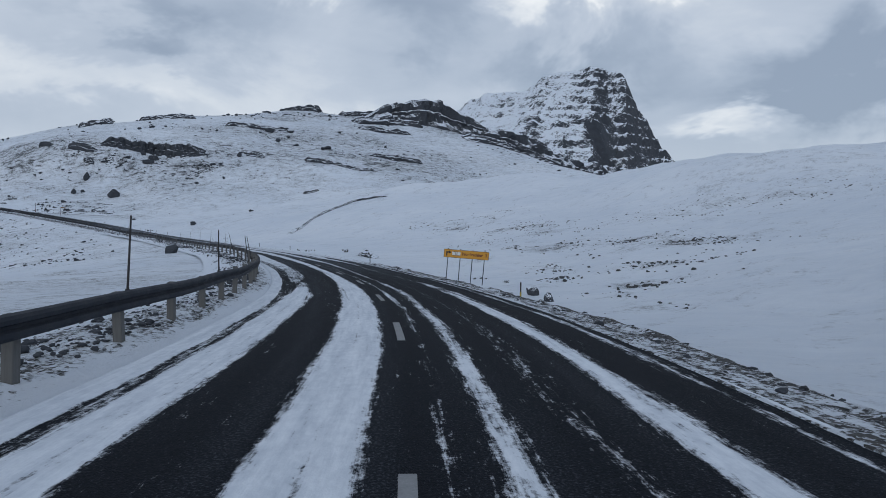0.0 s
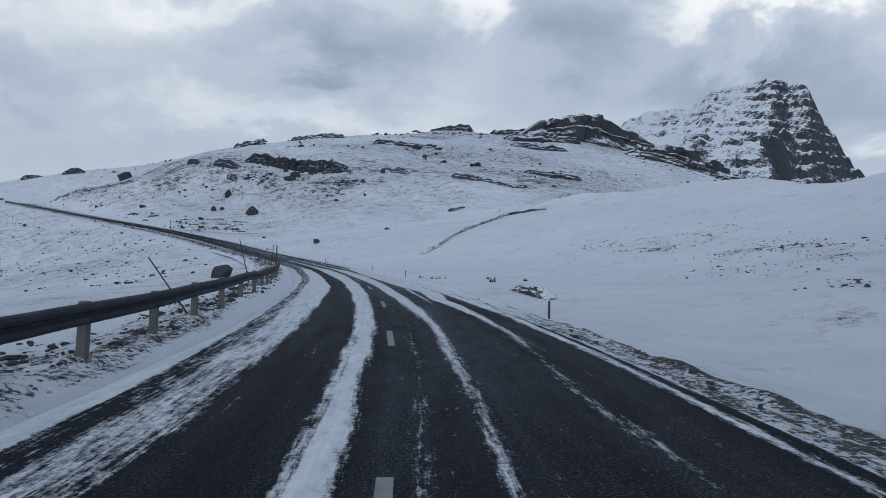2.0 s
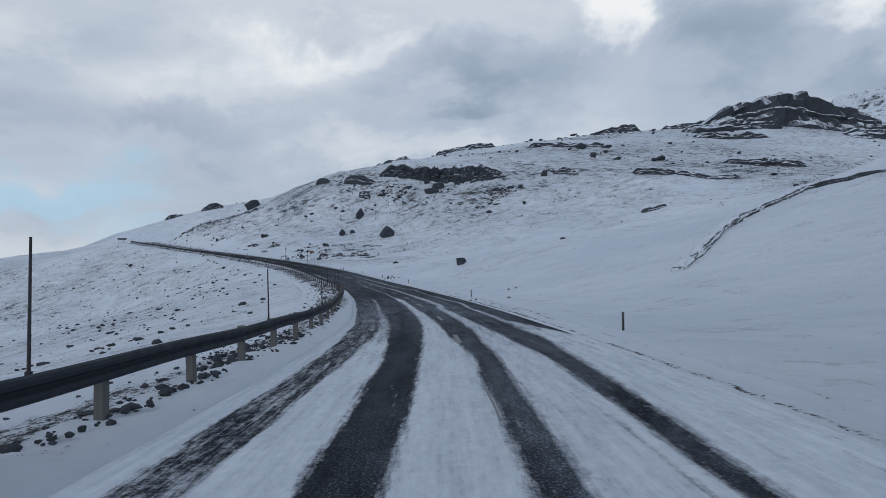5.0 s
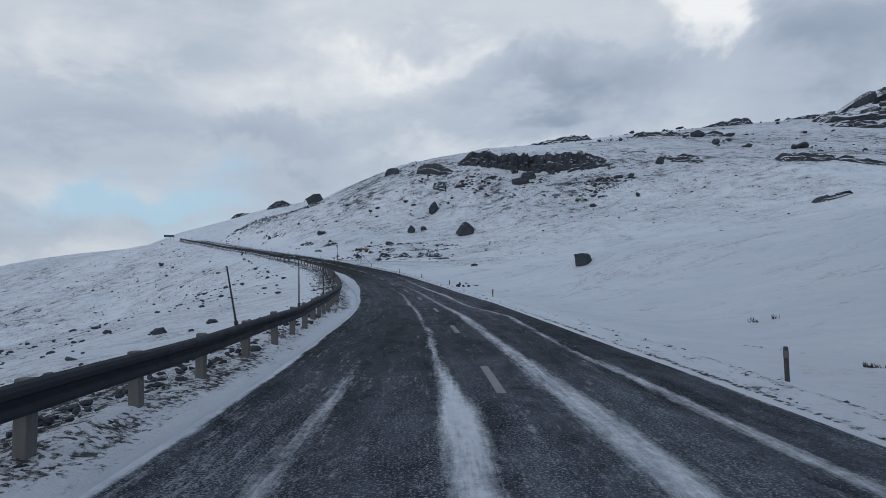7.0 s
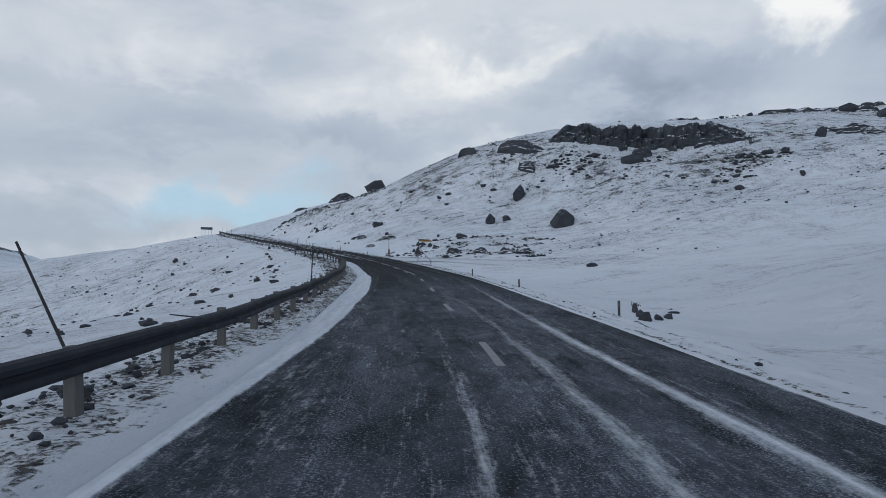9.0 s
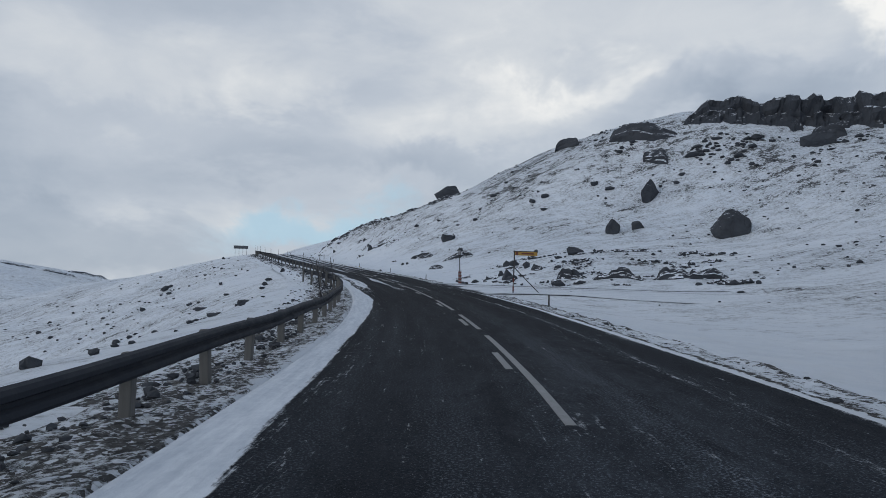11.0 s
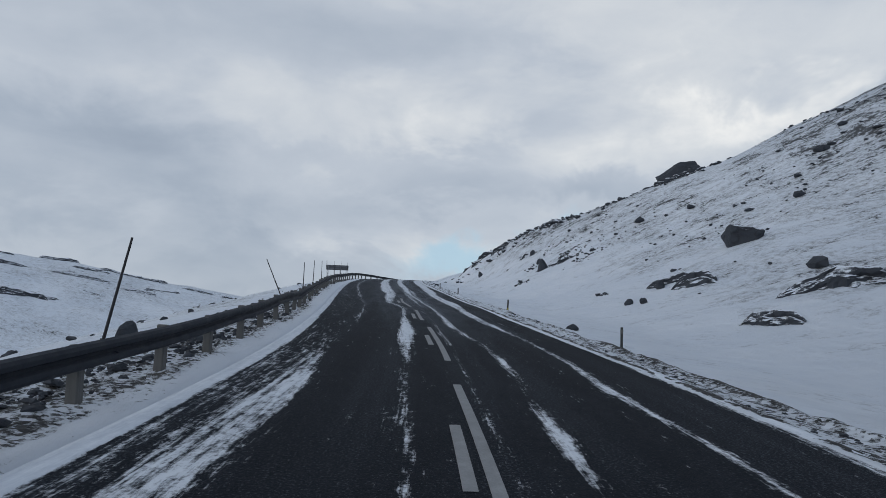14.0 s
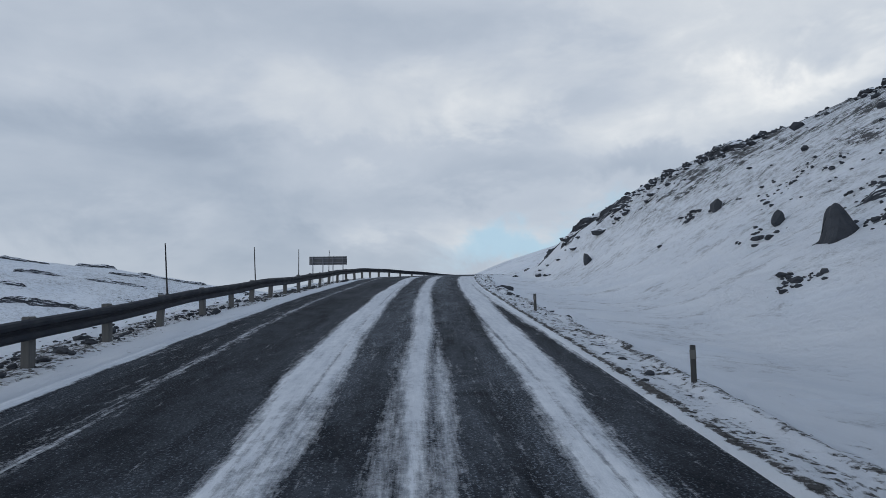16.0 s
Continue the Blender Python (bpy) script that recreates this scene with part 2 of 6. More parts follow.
def asphalt_material():
    k = Mat("wet_asphalt", 0.8)
    cover = k.attr("snow_cover")
    streak = k.noise(1.0, 8, 0.68, "uv", (0.5, 6.0, 1))
    ragged = k.noise(1.0, 7, 0.72, "uv", (5.0, 9.0, 1))
    speck = k.noise(24.0, 4, 0.8, "uv")
    drift = k.noise(1.0, 6, 0.62, "uv", (0.22, 1.1, 1), dist=1.2)
    tone = k.noise(1.0, 4, 0.55, "uv", (0.05, 1.6, 1))
    scrape = k.noise(1.0, 5, 0.7, "uv", (1.4, 21.0, 1))
    v = k.math("ADD", k.math("MULTIPLY", streak, 0.30), k.math("MULTIPLY", ragged, 0.26))
    v = k.math("ADD", v, k.math("ADD", k.math("MULTIPLY", speck, 0.20), k.math("MULTIPLY", scrape, 0.24)))
    d = k.math("ADD", k.math("SUBTRACT", cover, 0.5), k.math("MULTIPLY", k.math("SUBTRACT", v, 0.5), k.math("SUBTRACT", 4.6, k.math("MULTIPLY", k.attr("frost"), 2.2))))
    # blown powder thins out softly, packed snow ends sharply
    soft = k.math("ADD", 0.16, k.math("MULTIPLY", k.attr("frost"), 0.34))
    mask = k.math("MULTIPLY", k.math("DIVIDE", k.math("ADD", d, soft), k.math("MULTIPLY", soft, 2.0), True), k.math("SUBTRACT", 1.0, k.math("MULTIPLY", k.attr("frost"), 0.22)))
    stone = k.voronoi(70.0, "uv")
    tar = k.mix(k.span(stone, 0.05, 0.6), (0.0026, 0.0036, 0.0056), (0.0098, 0.0120, 0.0168))
    tar = k.mix(k.span(tone, 0.45, 0.70, 0.0, 0.5), tar, (0.016, 0.018, 0.0225))
    tar = k.mix(k.span(k.math("ADD", k.math("MULTIPLY", ragged, 0.5), k.math("MULTIPLY", speck, 0.5)), 0.50, 0.68, 0.0, 0.30), tar, (0.029, 0.033, 0.040))
    # powder blown across the lane: soft veils with finer wisps, over a light speckle
    wisp = k.noise(1.0, 7, 0.62, "uv", (0.45, 0.9, 1), dist=2.6)
    veil = k.span(k.math("ADD", k.math("MULTIPLY", drift, 0.55), k.math("MULTIPLY", wisp, 0.45)), 0.33, 0.68)
    speckle = k.span(k.math("ADD", k.math("MULTIPLY", speck, 0.6), k.math("MULTIPLY", ragged, 0.4)), 0.42, 0.66)
    frost = k.math("MULTIPLY", veil, k.math("ADD", 0.38, k.math("MULTIPLY", speckle, 0.62)))
    tar = k.mix(k.math("MULTIPLY", frost, k.math("MULTIPLY", k.attr("frost"), 0.66)), tar, (0.38, 0.43, 0.50))
    # loose grains of snow caught between the stones
    salt = k.span(k.math("ADD", k.math("MULTIPLY", k.noise(38.0, 3, 0.7, "uv"), 0.75), k.math("MULTIPLY", tone, 0.25)), 0.53, 0.62)
    tar = k.mix(k.math("MULTIPLY", salt, k.math("ADD", 0.10, k.math("MULTIPLY", k.attr("frost"), 0.75))), tar, (0.32, 0.37, 0.44))
    snow = k.mix(k.span(k.math("ADD", k.math("MULTIPLY", streak, 0.6), k.math("MULTIPLY", ragged, 0.4)), 0.3, 0.7), (0.52, 0.56, 0.62), (0.80, 0.83, 0.87))
    col = k.mix(mask, tar, snow)
    k.bump(k.math("ADD", k.math("MULTIPLY", mask, 1.0), k.math("ADD", k.math("MULTIPLY", stone, 0.25), k.math("MULTIPLY", ragged, 0.8))), 0.6, 0.02)
    k.b.inputs["Specular IOR Level"].default_value = 0.03
    return k.done(col, k.span(mask, 0, 1, 0.70, 0.85))


def verge_material():
    k = Mat("gravel_verge", 0.9)
    cover = k.attr("snow_cover")
    a = k.noise(1.0, 8, 0.72, "uv", (1.1, 3.4, 1))
    g = k.noise(9.0, 7, 0.8, "uv")
    s = k.voronoi(17.0, "uv", out="Color")
    sv = k.n.new("ShaderNodeSeparateColor")
    k.l.new(s, sv.inputs[0])
    v = k.math("ADD", k.math("MULTIPLY", a, 0.42), k.math("ADD", k.math("MULTIPLY", g, 0.40), k.math("MULTIPLY", sv.outputs[1], 0.10)))
    d = k.math("ADD", k.math("SUBTRACT", cover, 0.42), k.math("MULTIPLY", k.math("SUBTRACT", v, 0.46), 4.6))
    mask = k.span(d, -0.12, 0.16)
    gravel = k.mix(sv.outputs[0], (0.010, 0.011, 0.013), (0.085, 0.086, 0.088))
    gravel = k.mix(k.span(k.noise(0.5, 4, 0.6, "uv"), 0.52, 0.72, 0, 0.6), gravel, (0.075, 0.070, 0.058))
    snow = k.mix(a, (0.62, 0.665, 0.73), (0.77, 0.81, 0.865))
    col = k.mix(mask, gravel, snow)
    k.bump(k.math("ADD", k.math("MULTIPLY", g, 0.8), k.math("MULTIPLY", mask, 0.4)), 0.9, 0.07)
    return k.done(col)


def steel_material(name, dark, light, rough=0.5, rust=0.0):
    k = Mat(name, rough, 0.0)
    k.b.inputs["Specular IOR Level"].default_value = 0.25
    a = k.noise(3.0, 6, 0.65)
    b = k.noise(40.0, 4, 0.7)
    col = k.mix(k.math("ADD", k.math("MULTIPLY", a, 0.7), k.math("MULTIPLY", b, 0.3)), dark, light)
    if rust:
        col = k.mix(k.math("MULTIPLY", k.span(k.noise(1.7, 6, 0.7), 0.55, 0.75), rust), col, (0.16, 0.075, 0.035))
    k.bump(b, 0.15, 0.01)
    return k.done(col, k.span(a, 0.2, 0.8, rough - 0.12, rough + 0.2))


def wood_material(name, dark, light):
    k = Mat(name, 0.8)
    a = k.noise(3.0, 7, 0.65, "object", (9, 9, 0.6))
    b = k.noise(2.2, 4, 0.6, "object")
    col = k.mix(a, dark, light)
    col = k.mix(k.span(b, 0.5, 0.75, 0, 0.5), col, tuple(c * 0.45 for c in dark))
    k.bump(a, 0.4, 0.015)
    return k.done(col)


def paint_material(name, colour, rough=0.5, wear=0.15):
    k = Mat(name, rough)
    a = k.noise(5.0, 6, 0.65)
    b = k.noise(60.0, 4, 0.7)
    low = tuple(c * (1 - 2 * wear) for c in colour)
    col = k.mix(k.math("ADD", k.math("MULTIPLY", a, 0.65), k.math("MULTIPLY", b, 0.35)), low, colour)
    k.bump(b, 0.1, 0.004)
    return k.done(col, k.span(a, 0.2, 0.8, rough - 0.1, rough + 0.15))


M_GROUND = ground_material()
M_ROCK = rock_material()
M_ROCK_BARE = rock_material("bare_basalt", 1.18, 1.42, 1.6)
M_ROCK_DUST = rock_material("dusted_basalt", 0.76, 1.02, 1.3)
M_ROCK_CAP = rock_material("snow_capped_basalt", 0.52, 0.66, 3.0)
M_MOUNT = rock_material("layered_basalt", 0.50, 0.72, 0.14)
M_ROAD = asphalt_material()
M_VERGE = verge_material()
M_RAIL = steel_material("weathered_rail_steel", (0.008, 0.0102, 0.0155), (0.028, 0.034, 0.047), 0.7, 0.0)
M_POST = wood_material("grey_rail_post", (0.062, 0.063, 0.062), (0.14, 0.141, 0.14))
M_POLE = wood_material("dark_snow_pole", (0.018, 0.018, 0.020), (0.045, 0.045, 0.05))
M_GALV = steel_material("galvanised_steel", (0.10, 0.11, 0.13), (0.22, 0.23, 0.26), 0.5)
M_STEEL_DARK = steel_material("dark_sign_steel", (0.035, 0.042, 0.055), (0.075, 0.085, 0.105), 0.6)
M_YELLOW = paint_material("sign_yellow", (0.60, 0.29, 0.022), 0.45)
M_YELLOW_DIM = paint_material("dirty_sign_yellow", (0.40, 0.24, 0.035), 0.6, 0.25)
M_BLACK = paint_material("sign_black", (0.02, 0.018, 0.018), 0.5)
M_WHITE = paint_material("white_paint", (0.72, 0.73, 0.74), 0.5)
M_LINE = paint_material("road_line_paint", (0.43, 0.44, 0.45), 0.7, 0.5)
M_SIGNBACK = steel_material("sign_back", (0.07, 0.075, 0.08), (0.13, 0.135, 0.15), 0.6)
M_DELIN = paint_material("delineator_dark", (0.035, 0.036, 0.038), 0.6)
M_DELIN_Y = paint_material("delineator_yellow", (0.42, 0.34, 0.05), 0.6)

M_GRASS = paint_material("withered_grass", (0.030, 0.027, 0.022), 0.9, 0.3)
M_HEATH = paint_material("frozen_heath", (0.095, 0.10, 0.105), 0.95, 0.40)
M_RED_DARK = paint_material("sign_red_brown", (0.11, 0.018, 0.012), 0.55)
M_FOOT = paint_material("dirty_white_paint", (0.26, 0.26, 0.26), 0.7, 0.3)
M_RED_DIM = paint_material("faded_red_paint", (0.16, 0.035, 0.03), 0.7, 0.3)
M_LAMP_GLASS = paint_material("frosted_lantern_glass", (0.45, 0.47, 0.50), 0.25)

# ---------------------------------------------------------------- helpers


def part(name, bm, material, parent=None, label="", smooth=False):
    me = bpy.data.meshes.new(name)
    bm.normal_update()
    bm.to_mesh(me)
    bm.free()
    me.materials.append(material)
    if smooth:
        me.polygons.foreach_set("use_smooth", [True] * len(me.polygons))
    ob = new(name, me)
    if parent is not None:
        ob.parent = parent
    if label:
        tagged(ob, label)
    return ob


def empty(name, m):
    ob = new(name)
    ob.matrix_basis = m
    return ob


def box(bm, cx, cy, cz, sx, sy, sz, bev=0.0, m=None):
    r = bmesh.ops.create_cube(bm, size=1.0)
    vs = r["verts"]
    bmesh.ops.scale(bm, vec=(sx, sy, sz), verts=vs)
    bmesh.ops.translate(bm, vec=(cx, cy, cz), verts=vs)
    if bev > 0:
        es = list({e for v in vs for e in v.link_edges})
        g = bmesh.ops.bevel(bm, geom=es, offset=bev, segments=2, affect="EDGES", profile=0.5)
        vs = list({v for f in g["faces"] for v in f.verts} | {v for v in vs if v.is_valid})
    if m is not None:
        bmesh.ops.transform(bm, matrix=m, verts=vs)
    return vs


def tube(bm, p, q, r0, r1=None, seg=10):
    p, q = Vector(p), Vector(q)
    r1 = r0 if r1 is None else r1
    res = bmesh.ops.create_cone(bm, cap_ends=True, segments=seg, radius1=r0, radius2=r1, depth=(q - p).length)
    rot = (q - p).to_track_quat("Z", "Y").to_matrix().to_4x4()
    bmesh.ops.transform(bm, matrix=Matrix.Translation((p + q) / 2) @ rot, verts=res["verts"])
    return res["verts"]


def mesh_object(name, verts, faces, material, smooth=True, attrs=None, uv=None):
    me = bpy.data.meshes.new(name)
    me.from_pydata([tuple(v) for v in verts], [], faces)
    for key, values in (attrs or {}).items():
        a = me.attributes.new(key, "FLOAT", "POINT")
        a.data.foreach_set("value", np.asarray(values, dtype=np.float32))
    if uv is not None:
        layer = me.uv_layers.new(name="UVMap")
        idx = np.zeros(len(me.loops), dtype=np.int32)
        me.loops.foreach_get("vertex_index", idx)
        layer.data.foreach_set("uv", np.asarray(uv, dtype=np.float32)[idx].ravel())
    me.materials.append(material)
    if smooth:
        me.polygons.foreach_set("use_smooth", [True] * len(me.polygons))
    return new(name, me)


def grid_faces(nu, nv, start=0):
    i = np.arange(nu - 1)[:, None] * nv + np.arange(nv - 1)[None, :] + start
    return np.stack([i, i + nv, i + nv + 1, i + 1], -1).reshape(-1, 4).tolist()


def hash2(ix, iy, seed):
    n = (ix.astype(np.int64) * 374761393 + iy.astype(np.int64) * 668265263 + seed * 1442695041) & 0x7FFFFFFF
    n = ((n ^ (n >> 13)) * 1274126177) & 0x7FFFFFFF
    return ((n ^ (n >> 16)) & 0xFFFF) / 65535.0


def vnoise(x, y, seed=0):
    """Smooth value noise of -1 .. 1 for arrays."""
    x, y = np.asarray(x, float), np.asarray(y, float)
    ix, iy = np.floor(x), np.floor(y)
    fx, fy = x - ix, y - iy
    fx, fy = fx * fx * (3 - 2 * fx), fy * fy * (3 - 2 * fy)
    a, b = hash2(ix, iy, seed), hash2(ix + 1, iy, seed)
    c, d = hash2(ix, iy + 1, seed), hash2(ix + 1, iy + 1, seed)
    return 2 * ((a * (1 - fx) + b * fx) * (1 - fy) + (c * (1 - fx) + d * fx) * fy) - 1


def fbm(x, y, octaves=4, seed=0):
    s, amp = 0, 1.0
    for o in range(octaves):
        s = s + amp * vnoise(np.asarray(x) * 2 ** o, np.asarray(y) * 2 ** o, seed + 17 * o)
        amp *= 0.5
    return s


# ---------------------------------------------------------------- the road's line
CENTRE = [
    (0.6, -36.6, 0.75), (0.3, -26.6, 0.6), (0.1, -16.7, 0.4),
    (0.01, -6.72, 0.15), (-0.21, 3.26, -0.13), (-1.17, 13.21, -0.49), (-2.92, 23.07, -0.78), (-5.24, 32.81, -0.98),
    (-8.08, 42.36, -1.12), (-11.35, 51.87, -1.22), (-15.04, 61.10, -1.32), (-18.96, 70.29, -1.45), (-22.92, 79.47, -1.57),
    (-27.14, 88.43, -1.64), (-32.03, 97.30, -1.58), (-37.13, 105.87, -1.45), (-42.51, 114.28, -1.30), (-48.19, 122.59, -1.10),
    (-54.23, 130.45, -0.71), (-60.67, 138.11, -0.20), (-67.15, 145.73, 0.32), (-73.77, 153.25, 0.86), (-80.72, 160.41, 1.44),
    (-88.08, 167.19, 2.13), (-95.82, 173.52, 2.87), (-103.78, 179.45, 3.65), (-112.05, 185.04, 4.52), (-120.67, 190.17, 5.42),
    (-129.56, 194.82, 6.43), (-138.2, 199.0, 7.37), (-147.0, 203.4, 8.42), (-155.8, 207.9, 9.45), (-164.5, 212.6, 10.4), (-173.0, 217.6, 11.38), (-181.0, 223.4, 12.15),
]
for climb in (0.36, 0.1, 0.05, 0.0, 0.0):       # over the pass the road swings to the right
    (ax, ay, az), (bx, by, bz) = CENTRE[-2], CENTRE[-1]
    turn = math.atan2(by - ay, bx - ax) - radians(13)
    CENTRE.append((bx + 10 * math.cos(turn), by + 10 * math.sin(turn), bz + climb))

S_ZERO = 30.0            # metres of road before s = 0


def road_line():
    p = np.array(CENTRE)
    out = []
    for i in range(len(p) - 1):
        a, b, c, d = p[max(i - 1, 0)], p[i], p[i + 1], p[min(i + 2, len(p) - 1)]
        for u in np.arange(0, 1, 0.05):
            out.append(0.5 * (2 * b + (c - a) * u + (2 * a - 5 * b + 4 * c - d) * u * u + (3 * b - a - 3 * c + d) * u ** 3))
    out.append(p[-1])
    out = np.array(out)
    s = np.concatenate([[0], np.cumsum(np.linalg.norm(np.diff(out[:, :2], axis=0), axis=1))]) - S_ZERO
    return s, out


LINE_S, LINE_P = road_line()
S_MIN, S_MAX = LINE_S[0] + 0.5, LINE_S[-1] - 0.5
LINE_T = np.gradient(LINE_P, axis=0)
LINE_T /= np.linalg.norm(LINE_T[:, :2], axis=1)[:, None]


def along(s, lat=0.0, dz=0.0):
    """World places at s metres along the road and lat metres to its right (arrays)."""
    s, lat = np.broadcast_arrays(np.asarray(s, float), np.asarray(lat, float))
    p = np.stack([np.interp(s, LINE_S, LINE_P[:, k]) for k in range(3)], -1)
    t = np.stack([np.interp(s, LINE_S, LINE_T[:, k]) for k in range(2)], -1)
    n = np.hypot(t[..., 0], t[..., 1])
    p[..., 0] += lat * t[..., 1] / n
    p[..., 1] -= lat * t[..., 0] / n
    p[..., 2] += dz
    return p


def heading(s):
    t = [float(np.interp(s, LINE_S, LINE_T[:, k])) for k in range(3)]
    return math.degrees(math.atan2(-t[0], t[1])), math.degrees(math.atan(t[2]))


def to_road(x, y):
    """s, lat and road height nearest to world places (arrays)."""
    x, y = np.asarray(x, float), np.asarray(y, float)
    shape = x.shape
    x, y = x.ravel(), y.ravel()
    best = np.full(x.shape, 1e18)
    idx = np.zeros(x.shape, int)
    for k in range(0, len(LINE_S), 4):
        d = (LINE_P[k, 0] - x) ** 2 + (LINE_P[k, 1] - y) ** 2
        m = d < best
        best[m], idx[m] = d[m], k
    dx, dy = x - LINE_P[idx, 0], y - LINE_P[idx, 1]
    tx, ty = LINE_T[idx, 0], LINE_T[idx, 1]
    ds, lat = dx * tx + dy * ty, dx * ty - dy * tx
    ds = np.clip(ds, -3, 3)
    dist = np.sqrt(best)
    lat = np.sign(lat) * np.maximum(np.abs(lat), np.where(np.abs(ds) >= 3, dist, 0))
    return (LINE_S[idx] + ds).reshape(shape), lat.reshape(shape), (LINE_P[idx, 2] + ds * LINE_T[idx, 2]).reshape(shape)


# ---------------------------------------------------------------- the land
HILL_RIDGE = [(-190, 236, 14.6), (-170, 226.5, 14.9), (-164, 228.5, 17.0), (-160, 228, 17.2), (-152, 227, 17.2), (-157, 234.5, 19.6), (-153, 241, 21.8), (-151, 247, 25.2), (-124, 250, 31.0), (-115, 241, 28.5),
              (-98, 256, 31.5), (-81, 262, 32.5), (-60, 262, 28.0), (-36, 265, 25.5)]
HILL_FLANK = [(-146.6, 214.8, 10.3), (-127, 211, 9.8), (-108, 227, 15.6), (-94.5, 215, 9.4), (-106, 212.4, 10.0), (-101, 197, 6.3), (-46.7, 141.5, 1.5),
              (-66, 161, 1.2), (-30, 224, 12.6), (-15, 183, 9.0), (-15, 125, 4.5), (-62, 200, 5.5)]
HIGH_MOOR = [(-82, 505, 83), (-140, 370, 57), (-60, 380, 56), (17, 440, 66), (50, 440, 55), (78, 448, 43), (112, 465, 33), (0, 340, 37), (60, 320, 21), (-230, 330, 34), (-214, 291, 30.0), (-244, 300, 27.0), (-282, 312, 25.0), (-250, 480, 52),
             (-60, 620, 80), (150, 620, 42), (300, 700, 40), (-400, 800, 40), (0, 900, 70), (300, 950, 45)]
RIGHT_KNOLL = [(20, 140, 11.5), (48, 113, 12.8), (80, 95, 15.0), (140, 80, 20), (60, 180, 11.5), (130, 180, 16), (45, 60, 5.5), (25, 20, 1.2), (60, 0, 6), (30, -60, 3),
               (14, 90, 1.6), (250, 150, 24), (500, 300, 40), (300, -200, 20)]
LEFT_VALE = [(-127, 161, -5.8), (-111, 166, -1.8), (-164, 195, 5.6), (-158, 183, 2.0), (-25, 62, -1.5), (-30, 40, -2.6), (-60, 90, -6.0), (-60, 10, -5.5),
             (-200, 206, 8.2), (-211, 188, 1.8), (-237, 204, 6.8), (-228, 218, 10.0), (-232, 188, 2.0), (-268, 226, 8.0), (-90, 120, -6.5), (-150, 90, -20), (-300, 100, -38), (-150, -80, -22), (-420, 250, -30), (-320, 300, -8)]
FAR_SIDE = [(-690, 100, 62), (-690, 155, 58.5), (-690, 225, 51.5), (-690, 297, 41), (-690, 350, 35), (-690, 383, 29), (-685, 410, 18), (-680, 445, 5), (-640, 560, 0), (-720, -150, 60), (-900, 300, 38), (-900, 100, 52), (-900, -300, 55), (-500, 700, 30), (0, -400, 0)]


def land_solver():
    knots = [k for group in (HILL_RIDGE, HILL_FLANK, HIGH_MOOR, RIGHT_KNOLL, LEFT_VALE, FAR_SIDE) for k in group]
    for s in np.arange(-25, S_MAX, 9.0):
        for lat, drop in ((-8.5, -0.3 if s < 75 else -0.75), (7.5, -0.85 if s < 45 else -0.15 if s < 68 else -0.45), (0, -0.2)):
            knots.append(tuple(along(s, lat, drop)))
    k = np.array(knots)
    r = np.hypot(k[:, None, 0] - k[None, :, 0], k[:, None, 1] - k[None, :, 1])
    n = len(k)
    a = np.zeros((n + 3, n + 3))
    a[:n, :n] = -np.sqrt(r * r + 9.0) - 0.4 * -np.eye(n)
    a[:n, n], a[:n, n + 1:] = 1, k[:, :2]
    a[n, :n], a[n + 1:, :n] = 1, k[:, :2].T
    w = np.linalg.solve(a, np.concatenate([k[:, 2], np.zeros(3)]))
    return k, w


KNOTS, WEIGHTS = land_solver()


def land(x, y, detail=True):
    """Height of the open ground at world places (arrays), with the road's bench cut into it."""
    x, y = np.asarray(x, float), np.asarray(y, float)
    z = WEIGHTS[-3] + WEIGHTS[-2] * x + WEIGHTS[-1] * y
    for (kx, ky, _), w in zip(KNOTS, WEIGHTS):
        z = z - w * np.sqrt((x - kx) ** 2 + (y - ky) ** 2 + 9.0)
    s, lat, rz = to_road(x, y)
    far = np.clip((np.abs(lat) - 10) / 40, 0, 1)
    if detail:
        z = z + far * (1.4 * fbm(x / 23, y / 23, 4, 5)) + np.clip((np.abs(lat) - 6) / 6, 0, 1) * 0.16 * fbm(x / 3.3, y / 3.3, 3, 9)
    bench = rz - 0.16 - 0.10 * np.clip(np.abs(lat) - 5.4, 0, 3) - 0.24 * np.clip(lat - 4.2, 0, 2.4) * np.clip((46 - s) / 8, 0, 1)      # a ditch beside the first stretch
    b = np.clip((np.abs(lat) - np.where(lat < 0, 5.3, 4.6)) / 4.5, 0, 1)
    b = b * b * (3 - 2 * b)
    z = bench * (1 - b) + z * b
    # the level mouth of the side road
    a = np.clip((s - 203) / 4, 0, 1) * np.clip((225 - 0.85 * np.clip(lat - 4, 0, 20) - s) / 4, 0, 1) * np.clip((lat - 3.5) / 1, 0, 1) * np.clip((17 - lat) / 5, 0, 1)
    return z * (1 - a) + (rz - 0.10 + 0.02 * (lat - 4)) * a


def land_at(x, y):
    return float(land(np.array([x]), np.array([y]))[0])


